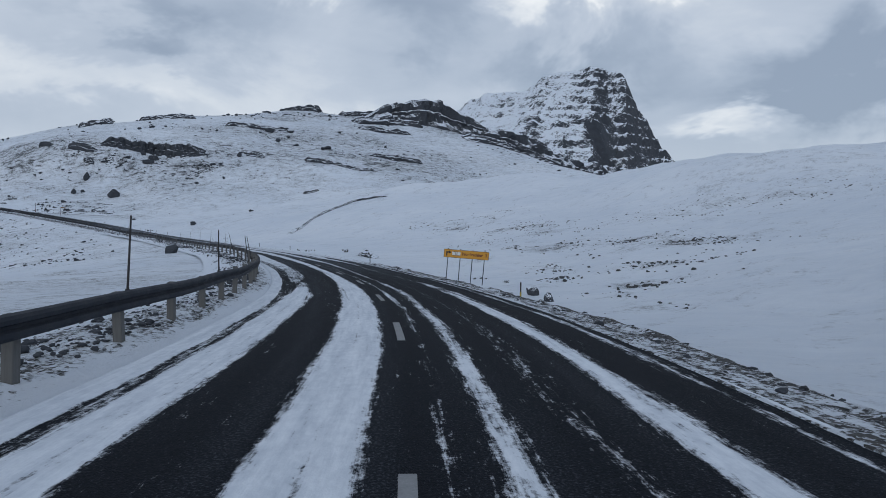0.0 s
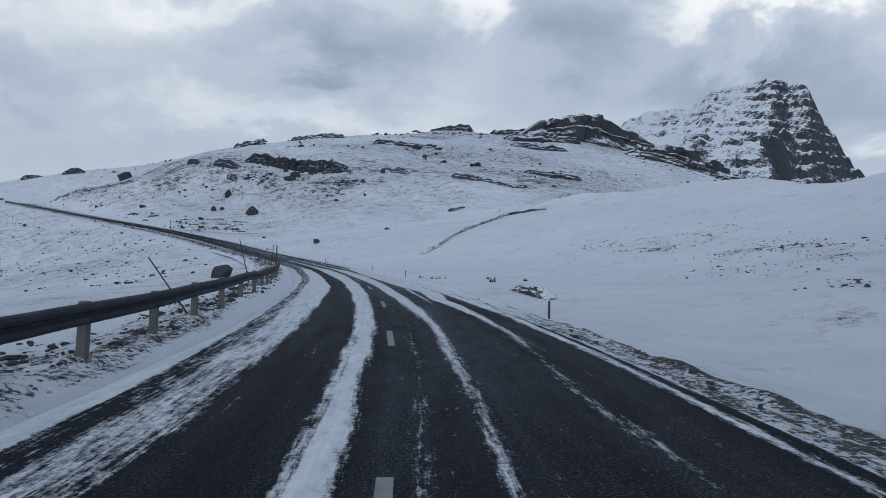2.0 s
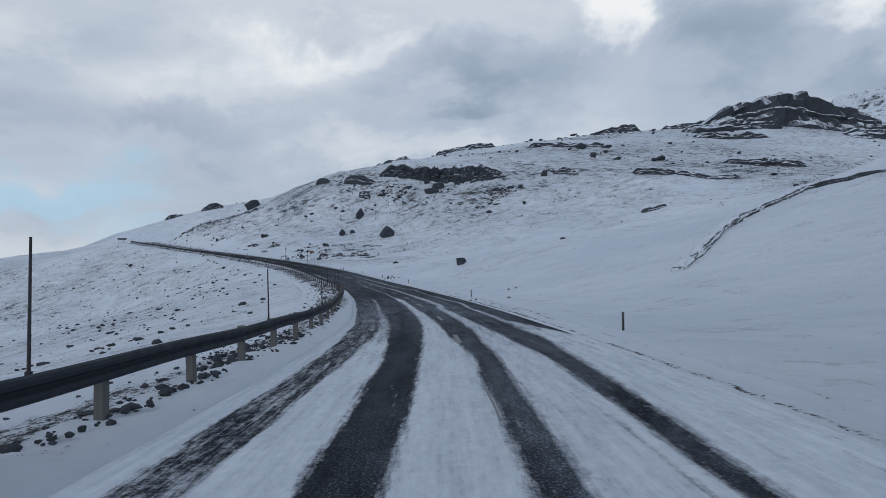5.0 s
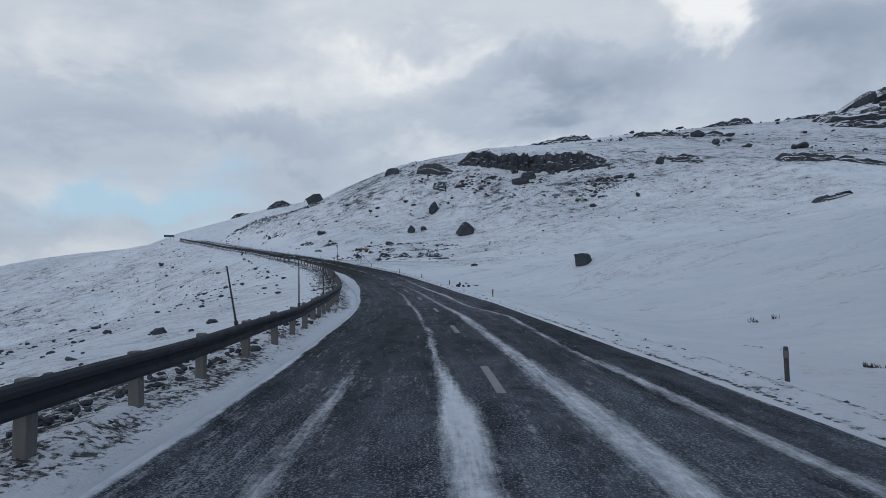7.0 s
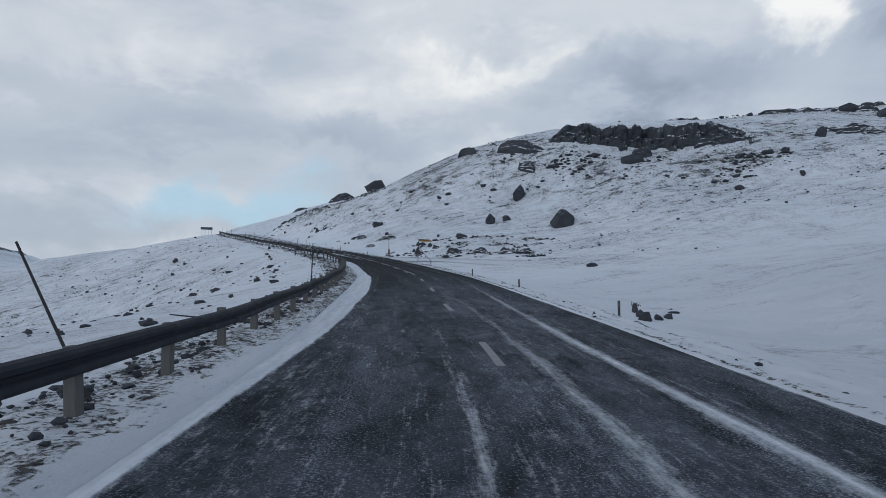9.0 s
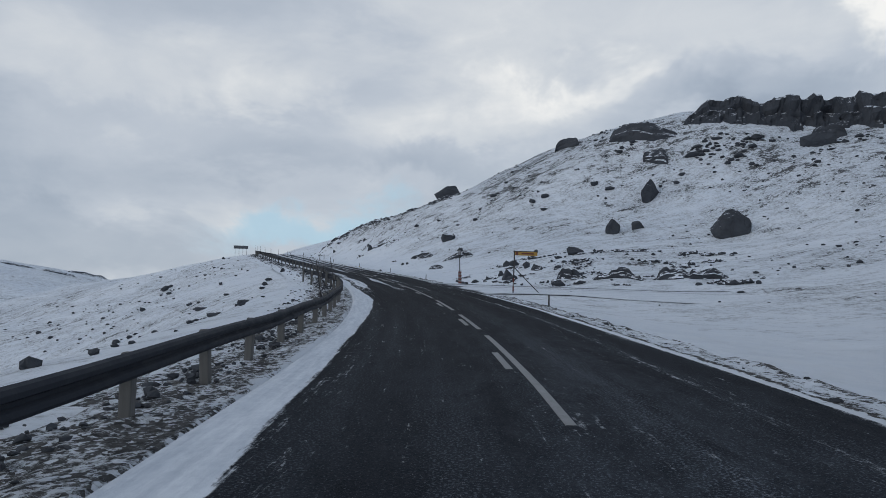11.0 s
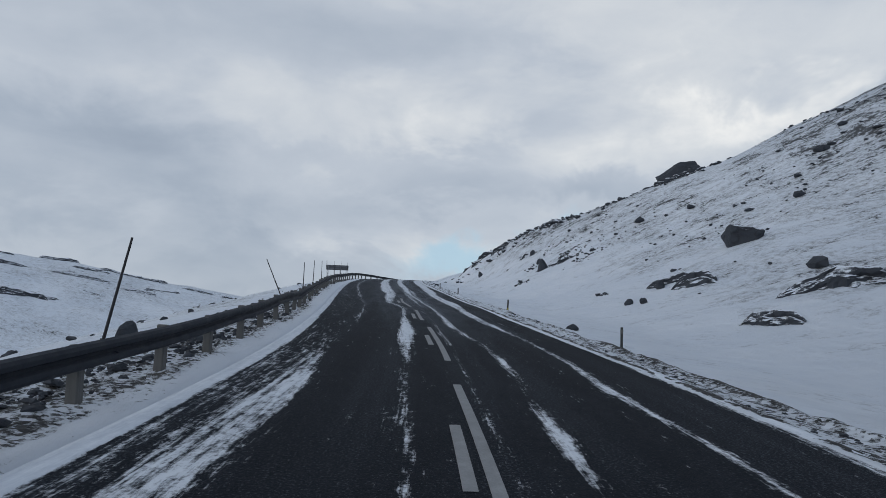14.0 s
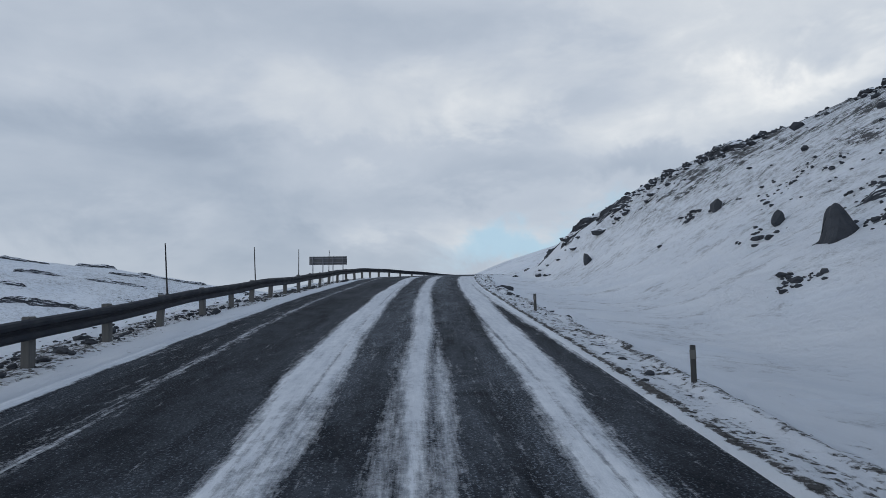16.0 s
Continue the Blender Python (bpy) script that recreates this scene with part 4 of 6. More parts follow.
def road_cover(s, lat):
    c = np.full(s.shape, 0.02) + 0.07 * vnoise(s / 7, lat / 0.6, 3)
    # thin snow left between the outer and inner left streaks
    f = np.interp(s, [r[0] for r in RUT_FILL], [r[1] for r in RUT_FILL])
    c = np.maximum(c, f * np.clip((-1.95 - lat) / 0.12, 0, 1))
    for n, rows in enumerate(STREAKS):
        k = [r[0] for r in rows]
        lo = np.interp(s, k, [r[1] for r in rows]) + 0.03 * vnoise(s / 2.6, s * 0 + n, 7)
        hi = np.interp(s, k, [r[2] for r in rows]) + 0.03 * vnoise(s / 2.6, s * 0 + n, 8)
        depth = np.interp(s, k, [r[3] for r in rows]) * ((s >= k[0]) & (s <= k[-1]))
        depth = depth * (1 + 0.14 * vnoise(s / 1.7, s * 0 + n, 9) * (depth < 0.9))
        inside = np.minimum(lat - lo, hi - lat)
        c = np.maximum(c, depth * np.clip(0.46 + inside / 0.17, 0, 1))
    # the deeper, firm-edged snow along the left edge
    hi = np.interp(s, [r[0] for r in OUTER_LEFT], [r[2] for r in OUTER_LEFT]) + 0.025 * vnoise(s / 1.3, s * 0, 5) + 0.012 * vnoise(s / 0.6, s * 0, 6)
    c = np.maximum(c, 1.15 * np.clip(0.5 + (hi - lat) / 0.05, 0, 1))
    for s0, s1, a, b, w, left in RUTS_AND_EDGE:
        u = np.clip((s - s0) / (s1 - s0), 0, 1)
        mid = a + (b - a) * u + 0.03 * vnoise(s / 5, s * 0 + a * 3, 9)
        hit = np.clip(1.2 - np.abs(lat - mid) / (w / 2), 0, 1) * np.clip((s - s0) / 4, 0, 1) * np.clip((s1 - s) / 4, 0, 1)
        c = c * (1 - hit) + np.minimum(c, left) * hit
    rim = edge_right(s) + 0.02 * vnoise(s / 2, s * 0, 13)
    c = np.maximum(c, np.clip((lat - rim) / 0.05, 0, 1) * 0.9 * (1 - mouth(s)))
    edge = HALF - 0.04 + 0.03 * vnoise(s / 3, s * 0, 12)
    c = np.maximum(c, np.clip((np.abs(lat) - edge) / 0.06, 0, 1) * (lat < 0))
    return np.clip(c, 0, 1.15)


def strip(name, s, lat, height, material, attr, start=None):
    """A strip along the road: height(s, lat) over the road's own level."""
    gs, gl = np.meshgrid(s, lat, indexing="ij")
    if start:
        gl = gl + start(gs)
    p = along(gs, gl)
    p[..., 2] += height(gs, gl)
    return mesh_object(name, p.reshape(-1, 3), grid_faces(len(s), len(lat)), material, True, {"snow_cover": attr(gs, gl).ravel(), "frost": road_frost(gs, gl).ravel()}, np.stack([gs.ravel(), gl.ravel()], 1))


def build_road():
    s = np.arange(S_MIN, S_MAX, 0.5)
    lat = np.concatenate([[-HALF - 0.10], np.linspace(-HALF, HALF + 0.20, 122), [HALF + 0.26]])

    def height(gs, gl):
        return 0.012 * vnoise(gs / 9, gl / 2, 41) - 0.012 * np.abs(gl) - 0.14 * ((gl < -HALF - 0.05) | (gl > HALF + 0.22)) + 0.014 * np.clip(road_cover(gs, gl) - 0.45, 0, 0.6) / 0.6
    ob = strip("road", s, lat, height, M_ROAD, road_cover)
    tagged(ob, "dark asphalt road with wheel tracks through drifted snow", "road", kind="structure")

    def left_h(gs, gl):
        d = np.clip(-gl - HALF, 0, 4)
        return -0.05 + (verge_level(gs) + 0.05) * np.clip(d / 0.75, 0, 1) ** 1.3 - 0.10 * np.clip(d - 1.0, 0, 3) + 0.05 * fbm(gs / 0.8, gl / 0.5, 4, 51) * np.clip((-gl - HALF) / 0.5, 0, 1) - 0.10 * (gl > -HALF - 0.02)

    def left_c(gs, gl):
        d = -gl - HALF
        wide = np.interp(gs, [0, 20, 25, 35, 43, 52, 66, 73, 82, 94, 108, 114, 120, 126, 135, 147, 152, 158, 170, 188, 200, 206, 216, 222, 232, 242, 248, 258, 266, 274, 300],
                         [0.4, 0.35, 0.1, 0.2, 0.45, 1.28, 1.1, 0.9, 1.2, 1.25, 0.7, 0.3, 0.45, 0.6, 0.4, 0.45, 0.3, 0.0, -0.05, 0.2, 0.0, -0.1, -0.05, 0.05, 0.3, 0.6, 0.4, 0.75, 0.55, 0.75, 0.7])
        wide = wide + 0.10 * vnoise(gs / 6, gs * 0, 61) + 0.08 * vnoise(gs / 1.6, gs * 0, 62)
        return np.clip(1.05 - np.clip((d - wide + 0.22) / 0.30, 0, 1) * np.interp(gs, [0, 118, 130, 150, 165, 240], [0.54, 0.53, 0.49, 0.52, 0.64, 0.60]) + np.clip((d - 1.9) / 0.7, 0, 1) * 0.75 + 0.12 * vnoise(gs / 2.2, gl * 2, 63), 0, 1)
    lt = strip("verge_left", np.arange(S_MIN, S_MAX, 0.4), np.linspace(-6.6, -HALF + 0.02, 26), left_h, M_VERGE, left_c)
    tagged(lt, "gravel and heath verge under the rail with blown snow", "verge", kind="structure")

    def right_h(gs, gl):
        d = gl - edge_right(gs)
        ridge = 0.85 + 0.12 * vnoise(gs / 2.3, gs * 0, 74)
        return 0.012 - 0.012 * gl + 0.035 * np.abs(fbm(gs / 0.5, gl / 0.5, 3, 71)) * np.clip(d / 0.2, 0, 1) - 0.10 * np.clip(gl - HALF - 0.1, 0, 2.2) + (0.05 + 0.05 * vnoise(gs / 0.7, gs * 0, 75)) * np.exp(-((d - ridge) / 0.16) ** 2) - 0.05 * (d < 0.0) - 0.5 * mouth(gs) - 0.34 * np.clip(d - 1.15, 0, 2) * np.clip((46 - gs) / 8, 0, 1)

    def right_c(gs, gl):
        d = gl - edge_right(gs)
        ridge = 0.85 + 0.12 * vnoise(gs / 2.3, gs * 0, 74)
        snowy = np.interp(gs, [0, 42, 47, 54, 92, 100, 106, 128, 150, 205, 230, 240, 246, 300], [0.44, 0.46, 0.62, 0.98, 0.98, 0.80, 0.72, 0.95, 0.92, 0.50, 0.46, 0.52, 0.66, 0.70])
        c = snowy + np.clip((d - ridge - 0.10) / 0.12, 0, 1) * 0.7 - 0.22 * np.exp(-((d - ridge) / 0.10) ** 2)
        # past s = 46 a dark line: the asphalt's edge with its shadow painted in
        return np.clip(c - np.interp(gs, [46, 50], [0.0, 0.55]) * np.exp(-((d - 0.16) / 0.05) ** 2) + np.interp(gs, [46, 50], [0.12, 0.5]) * np.exp(-((d - 0.05) / 0.05) ** 2) + 0.10 * vnoise(gs / 2.6, gl * 2, 73), 0, 1)
    rt = strip("verge_right", np.arange(S_MIN, S_MAX, 0.3), np.concatenate([np.linspace(-0.02, 1.3, 26), [1.6, 2.0, 2.4]]), right_h, M_VERGE, right_c, edge_right)
    tagged(rt, "narrow gravel verge dusted with snow", "verge", kind="structure")


build_road()


def marking(s0, s1, lat, width=0.11):
    s = np.linspace(s0, s1, 9)
    gs, gl = np.meshgrid(s, [-width / 2 - 0.004, -width / 2, width / 2, width / 2 + 0.004], indexing="ij")
    gl = gl + lat(gs)
    p = along(gs, gl)
    p[..., 2] += np.array([-0.01, 0.006, 0.006, -0.01])[None, :] - 0.012 * np.abs(gl) + 0.012 * vnoise(gs / 9, gl / 2, 41)
    o = p[:1, :1].reshape(3)
    ob = mesh_object("lane_marking", p.reshape(-1, 3) - o, grid_faces(9, 4), M_LINE, False)
    ob.location = tuple(o)
    return tagged(ob, "worn white lane marking on dark asphalt", "road marking", "lane markings")


def line_lat(s):
    return np.interp(s, [0, 26, 33, 42, 50, 58, 66, 76, 108, 125, 143, 160, 183, 198, 207, 213, 220, 227, 231, 235, 239, 244, 247, 250, 252, 255.3, 257, 259, 263],
                     [0.02, 0.02, -0.08, -0.06, 0.09, 0.12, 0.22, 0.2, 0.02, -0.04, -0.05, 0.0, 0.19, 0.16, 0.17, 0.26, 0.24, 0.13, 0.08, 0.01, 0.03, 0.03, 0.0, 0.08, 0.05, -0.04, 0.02, 0.11, 0.2])


for e in (-5.0, 3.2, 11.1, 18.5, 25.9, 33.2, 42.2, 50.5, 59.8, 67.6, 76.6, 85.0, 93.4, 101.7, 110.3, 118.2, 126.3, 134.8, 143.8, 151.5, 159.5, 167.4, 175.6):
    marking(e - 2.3, e, line_lat)
for a, b in ((180.6, 189.0), (190.4, 195.0), (196.8, 202.2), (203.6, 218.3), (219.7, 227.2), (229.7, 235.2), (237.6, 244.0), (246.1, 250.4), (252.3, 258.9)):
    marking(a, b, line_lat, 0.10)
for a in (184.1, 191.4, 198.6, 206.6, 213.9, 222.4, 230.9, 240.0, 246.6, 254.9):
    marking(a, a + 1.95, lambda s: line_lat(s) - 0.18, 0.10)

# ---------------------------------------------------------------- guard rail and snow poles


def rail_lat(s, first):
    return float(rail_at(s, first)[0])


def build_guard_rail():
    s0, s1 = -22.0, S_MAX - 1
    o = Vector(tuple(along(0, -3.9)))
    rail = empty("guard_rail", Matrix.Translation(o))
    tagged(rail, "dark weathered steel guard rail on grey wooden posts", "guard rail")
    # the W-shaped beam, in lengths of about 28 m
    prof = [(-0.01, 0.00), (0.035, 0.02), (0.055, 0.06), (0.05, 0.11), (0.01, 0.135), (0.01, 0.175), (0.05, 0.20), (0.055, 0.25), (0.035, 0.29), (-0.01, 0.31),
            (-0.02, 0.30), (0.02, 0.275), (0.035, 0.245), (0.03, 0.21), (-0.012, 0.185), (-0.012, 0.125), (0.03, 0.10), (0.035, 0.065), (0.02, 0.035), (-0.02, 0.01)]
    lengths = []
    for lo, hi, first in ((s0, 224.6, True), (216.7, s1, False)):
        cuts = np.linspace(lo, hi, int((hi - lo) / 28.0) + 2)
        lengths += [(a, b, first) for a, b in zip(cuts[:-1], cuts[1:])]
    for a, b, first in lengths:
        s = np.linspace(a, b, int((b - a) / 0.8) + 2)
        n = len(prof)
        lat, low, _ = rail_at(s, first)
        rows = []
        for x, z in prof:
            q = along(s, lat + 0.03 + x * 1.1, low + z * 0.86)
            q[:, 2] += 0.012 * np.sin(s * 0.9) + 0.012 * vnoise(s / 5, s * 0, 91)
            rows.append(q)
        p = np.stack(rows, 1).reshape(-1, 3) - np.array(o)
        f = []
        for i in range(len(s) - 1):
            for j in range(n):
                k = (j + 1) % n
                f.append((i * n + j, i * n + k, (i + 1) * n + k, (i + 1) * n + j))
        ob = mesh_object("rail_beam", p, f, M_RAIL, False)
        ob.parent = rail
    # broad end plate where the second length starts
    bm = bmesh.new()
    box(bm, 0.02, 0.1, 0.40, 0.06, 0.42, 0.42, 0.025)
    plate = part("end_plate", bm, M_RAIL, rail, "dark flat end plate of the rail")
    plate.matrix_basis = Matrix.Translation(Vector(tuple(along(216.7, rail_lat(216.7, False) + 0.05))) - o) @ pose(0, 0, 0, 0, 0, heading(216.7)[0])
    first_posts = list(np.arange(-21.6, 6.2, 2.75)) + [8.6, 11.2, 13.6, 15.9, 18.3, 20.8, 23.3, 26.0, 28.7, 31.4, 34.5, 37.6, 40.4, 43.2, 46.2, 49.5, 52.8, 55.7, 58.6, 61.7, 64.9, 67.7, 68.7, 71.9, 75.0, 78.2]
    first_posts += list(np.arange(80.9, 104, 2.74)) + [105.6, 108.4, 111.1, 113.3, 115.2, 117.2, 119.4, 121.5, 123.4, 125.3, 127.2, 129.0, 130.4, 132.2, 134.1, 136.0, 137.4, 139.4, 141.7, 144.1, 146.7, 149.0]
    first_posts += list(np.arange(151.3, 186.5, 2.29)) + [188.0, 190.3, 192.7, 194.8, 196.8, 198.9, 201.1, 203.5, 205.8, 208.1, 210.2, 212.1, 214.6, 216.4, 219.5, 224.0]
    second_posts = [217.1, 220.1, 222.8, 225.2, 227.9, 230.6, 233.3, 235.5, 237.5, 239.8, 242.0, 244.4, 246.8, 249.0, 250.9, 253.2, 255.9, 258.4, 261.3, 263.8, 266.0, 267.9, 270.1, 272.4, 274.9, 277.2, 279.3, 281.6, 283.7]
    second_posts += list(np.arange(286.0, s1, 2.3))
    bm = bmesh.new()
    box(bm, 0, 0, -0.29, 0.12, 0.14, 1.10, 0.016)
    me = None
    for s, first in [(s, True) for s in first_posts] + [(s, False) for s in second_posts]:
        lat, low, _ = rail_at(s, first)
        p = along(s, lat - 0.06, low)
        if me is None:
            ob = part("post", bm, M_POST, rail)
            me = ob.data
        else:
            ob = new("post", me)
            ob.parent = rail
        ob.matrix_basis = Matrix.Translation(Vector(tuple(p)) - o) @ pose(0, 0, random.uniform(-0.02, 0.035), random.uniform(-2, 2), random.uniform(-2.5, 2.5), heading(s)[0] + random.uniform(-4, 4))


build_guard_rail()


POLES = ((9.3, 3, 1.76), (16.4, 0, 1.74), (26.6, -7, 1.75), (34.9, -10, 1.78), (43.7, -35, 1.62), (53.4, -13, 1.95), (62.4, 6, 1.86), (73.0, 3, 2.02), (82.5, 2, 1.95), (92.0, 0, 1.8), (102.0, 1, 1.7), (119.7, -9, 1.58),
         (125.3, 0, 1.68), (132.2, 0, 1.62), (140.1, 3, 1.78), (147.3, -25, 1.68), (163.0, 2, 1.7), (179.0, 0, 1.7), (195.7, -8, 1.58), (208.6, -9, 1.68), (213.9, -31, 1.85), (222.0, -4, 1.85), (225.8, 1, 1.75),
         (233.9, 11, 1.70), (248.0, -24, 1.70), (254.0, 0, 1.50), (260.3, 1, 1.62), (267.2, -1, 1.58), (273.2, -4, 1.62), (280.3, -3, 1.6), (286.7, 0, 1.62), (293.5, 1, 1.6))


def snow_pole(s, lat, lean=0.0, fore=0.0, tall=1.8, foot=-0.15):
    p = Vector(tuple(along(s, lat)))
    ob = empty("snow_pole", Matrix.Translation(p) @ pose(0, 0, 0, 0, 0, heading(s)[0]) @ pose(0, 0, 0, fore, lean, 0))
    bm = bmesh.new()
    tube(bm, (0, 0, foot), (0, 0, tall), 0.020, 0.013, 8)
    stake = part("stake", bm, M_POLE, ob)
    bm = bmesh.new()
    tube(bm, (0, 0, foot + 0.10), (0, 0, foot + 0.25), 0.036, 0.036, 8)
    part("clamp", bm, M_POLE, stake)
    if foot > 0:
        bm = bmesh.new()
        box(bm, 0.10, 0, foot + 0.14, 0.20, 0.05, 0.04, 0.006)
        part("bracket", bm, M_RAIL, ob)
    return tagged(ob, "thin dark snow pole fixed behind the guard rail", "snow pole", "snow poles")


for s, lean, tall in POLES:
    low = float(rail_at(s, s < 225)[1])
    # most hang on a bracket behind the beam, the leaning ones stand in the bank
    snow_pole(s, rail_lat(s, s < 225) - 0.20, lean, random.uniform(-1.5, 1.5), tall, low if abs(lean) < 20 else -0.15)
snow_pole(154.6, rail_lat(154.6, True) - 0.18, -84, 0, 1.75)       # knocked flat over the bank


def delineator(x, y, top=0.95, lean=0.0, yellow=False):
    z = land_at(x, y)
    ob = empty("delineator_post", Matrix.Translation((x, y, z)) @ pose(0, 0, 0, 0, lean, random.uniform(0, 90)))
    bm = bmesh.new()
    box(bm, 0, 0, top / 2 - 0.1, 0.058, 0.045, top + 0.2, 0.01)
    part("post", bm, M_DELIN, ob)
    bm = bmesh.new()
    box(bm, 0, 0, 0.10 if yellow else top - 0.10, 0.064, 0.051, 0.22 if yellow else 0.10, 0.008)
    part("band", bm, M_DELIN_Y if yellow else M_POST, ob, "faded yellow band" if yellow else "pale reflector band")
    return tagged(ob, "short dark roadside marker post standing in snow", "marker post", "marker posts")

for x, y, yellow in ((3.15, 12.3, True), (-2.95, 40.6, False), (-13.7, 70.2, False), (-20.6, 86.0, False), (-32.3, 105.4, False), (-47.7, 128.7, True), (-55.5, 138.0, False),
                     (-63.3, 147.0, False), (-71.8, 156.4, False), (-85.5, 170.5, False), (-107.9, 187.0, False), (-120.4, 194.9, False), (-131.2, 200.1, True), (-142.6, 205.4, False),
                     (-150.5, 209.2, False)):
    delineator(x, y, random.uniform(0.47, 0.54), random.uniform(-3, 3), yellow)

# ---------------------------------------------------------------- side road


def build_side_road():
    lat = np.linspace(3.3, 16.0, 52)
    v = np.linspace(0, 1, 34)
    gl, gv = np.meshgrid(lat, v, indexing="ij")
    far = 223.5 - 1.25 * np.clip(gl - 4, 0, 20)
    near = 209.5 - 0.75 * np.clip(gl - 4, 0, 20)
    gs = near + (far - near) * gv
    p = along(gs, gl)
    p[..., 2] = land(p[..., 0], p[..., 1], False) + 0.05
    cover = 0.98 - 0.72 * np.exp(-((gv - 0.83) / 0.055) ** 2) - 0.10 * np.exp(-((gv - 0.36) / 0.05) ** 2) * np.clip((gl - 4.5), 0, 1) - 0.85 * np.clip((4.1 - gl + 0.3 * vnoise(gv * 9, gl, 23)) / 0.5, 0, 1) - 0.25 * np.clip(vnoise(gl / 0.9, gv * 14, 24), 0, 1)
    cover = cover - 0.35 * np.exp(-((gv - 0.62) / 0.06) ** 2)
    ob = mesh_object("side_road", p.reshape(-1, 3), grid_faces(len(lat), len(v)), M_ROAD, True, {"snow_cover": np.clip(cover, 0, 1).ravel(), "frost": np.full(cover.size, 0.3)}, np.stack([gl.ravel(), gs.ravel()], 1))
    tagged(ob, "snow-covered side road mouth with dark wheel streaks", "road", kind="structure")


build_side_road()

# ---------------------------------------------------------------- far mountain


def build_mountain():
    u = np.arange(-290, 231, 2.6)
    v = np.arange(-190, 121, 3.4)
    gu, gv = np.meshgrid(u, v, indexing="ij")
    crest = np.interp(gu, [-290, -220, -172, -150, -132, -115, -82, -70, -57, -35, 3, 34, 42, 51, 58, 70, 80, 97, 112, 160, 230],
                      [90, 118, 152, 165, 174, 171, 171, 178, 193, 201, 202, 197, 190, 167, 149, 135, 113, 91, 73, 40, 5])
    crest = crest + 1.8 * fbm(gu / 9, gv / 30, 4, 3) * np.clip((210 - crest) / 20 + 0.25, 0, 1)
    plan_u, gu = gu, gu + 9 * fbm(gv / 22, gu / 60, 3, 5)
    bend = gv + 15 * fbm(gu / 46, gv * 0, 2, 4) + 2.5 * fbm(gu / 13, gv / 50, 2, 14)
    z = crest - np.interp(gu, [-120, -40, 0, 30, 80], [0.60, 0.74, 0.95, 1.45, 1.5]) * np.clip(-bend - 4, 0, 300) ** 0.97 - 0.7 * np.clip(bend - 40, 0, 300)
    z = z + 1.3 * fbm(gu / 18, gv / 18, 3, 6)
    for step, amount, seed in ((13.0, 0.50, 8), (6.1, 0.42, 28), (3.3, 0.25, 48)):
        k = z / step + 0.45 * fbm(gu / 55, gv / 55, 3, seed)
        fr = k - np.floor(k)
        riser = np.clip((fr - 0.40) / 0.34, 0, 1)
        keep = np.clip((z - 40) / 30, 0, 1) * amount * np.clip(0.60 + 0.005 * gu + 1.0 * vnoise(gu / 17, k * 0.9, seed + 3) + 0.3 * vnoise(gu / 6, k * 0.9, seed + 4), 0.0, 1.2)
        z = z + keep * step * (riser - fr)
    z = z + 0.7 * fbm(gu / 4.5, gv / 4.5, 3, 10) * (1 + np.clip((gu + 5) / 20, 0, 1))
    az = radians(14.4)
    ex, ey = (math.cos(az), -math.sin(az)), (math.sin(az), math.cos(az))
    x = 224 + plan_u * ex[0] + gv * ey[0]
    y = 864 + plan_u * ex[1] + gv * ey[1]
    ob = mesh_object("mountain", np.stack([x.ravel(), y.ravel(), z.ravel()], 1), grid_faces(len(u), len(v)), M_MOUNT, False)
    tagged(ob, "far flat-topped mountain of dark layered basalt with snow on its ledges", "mountain", kind="structure")


build_mountain()

# ---------------------------------------------------------------- crags and boulders


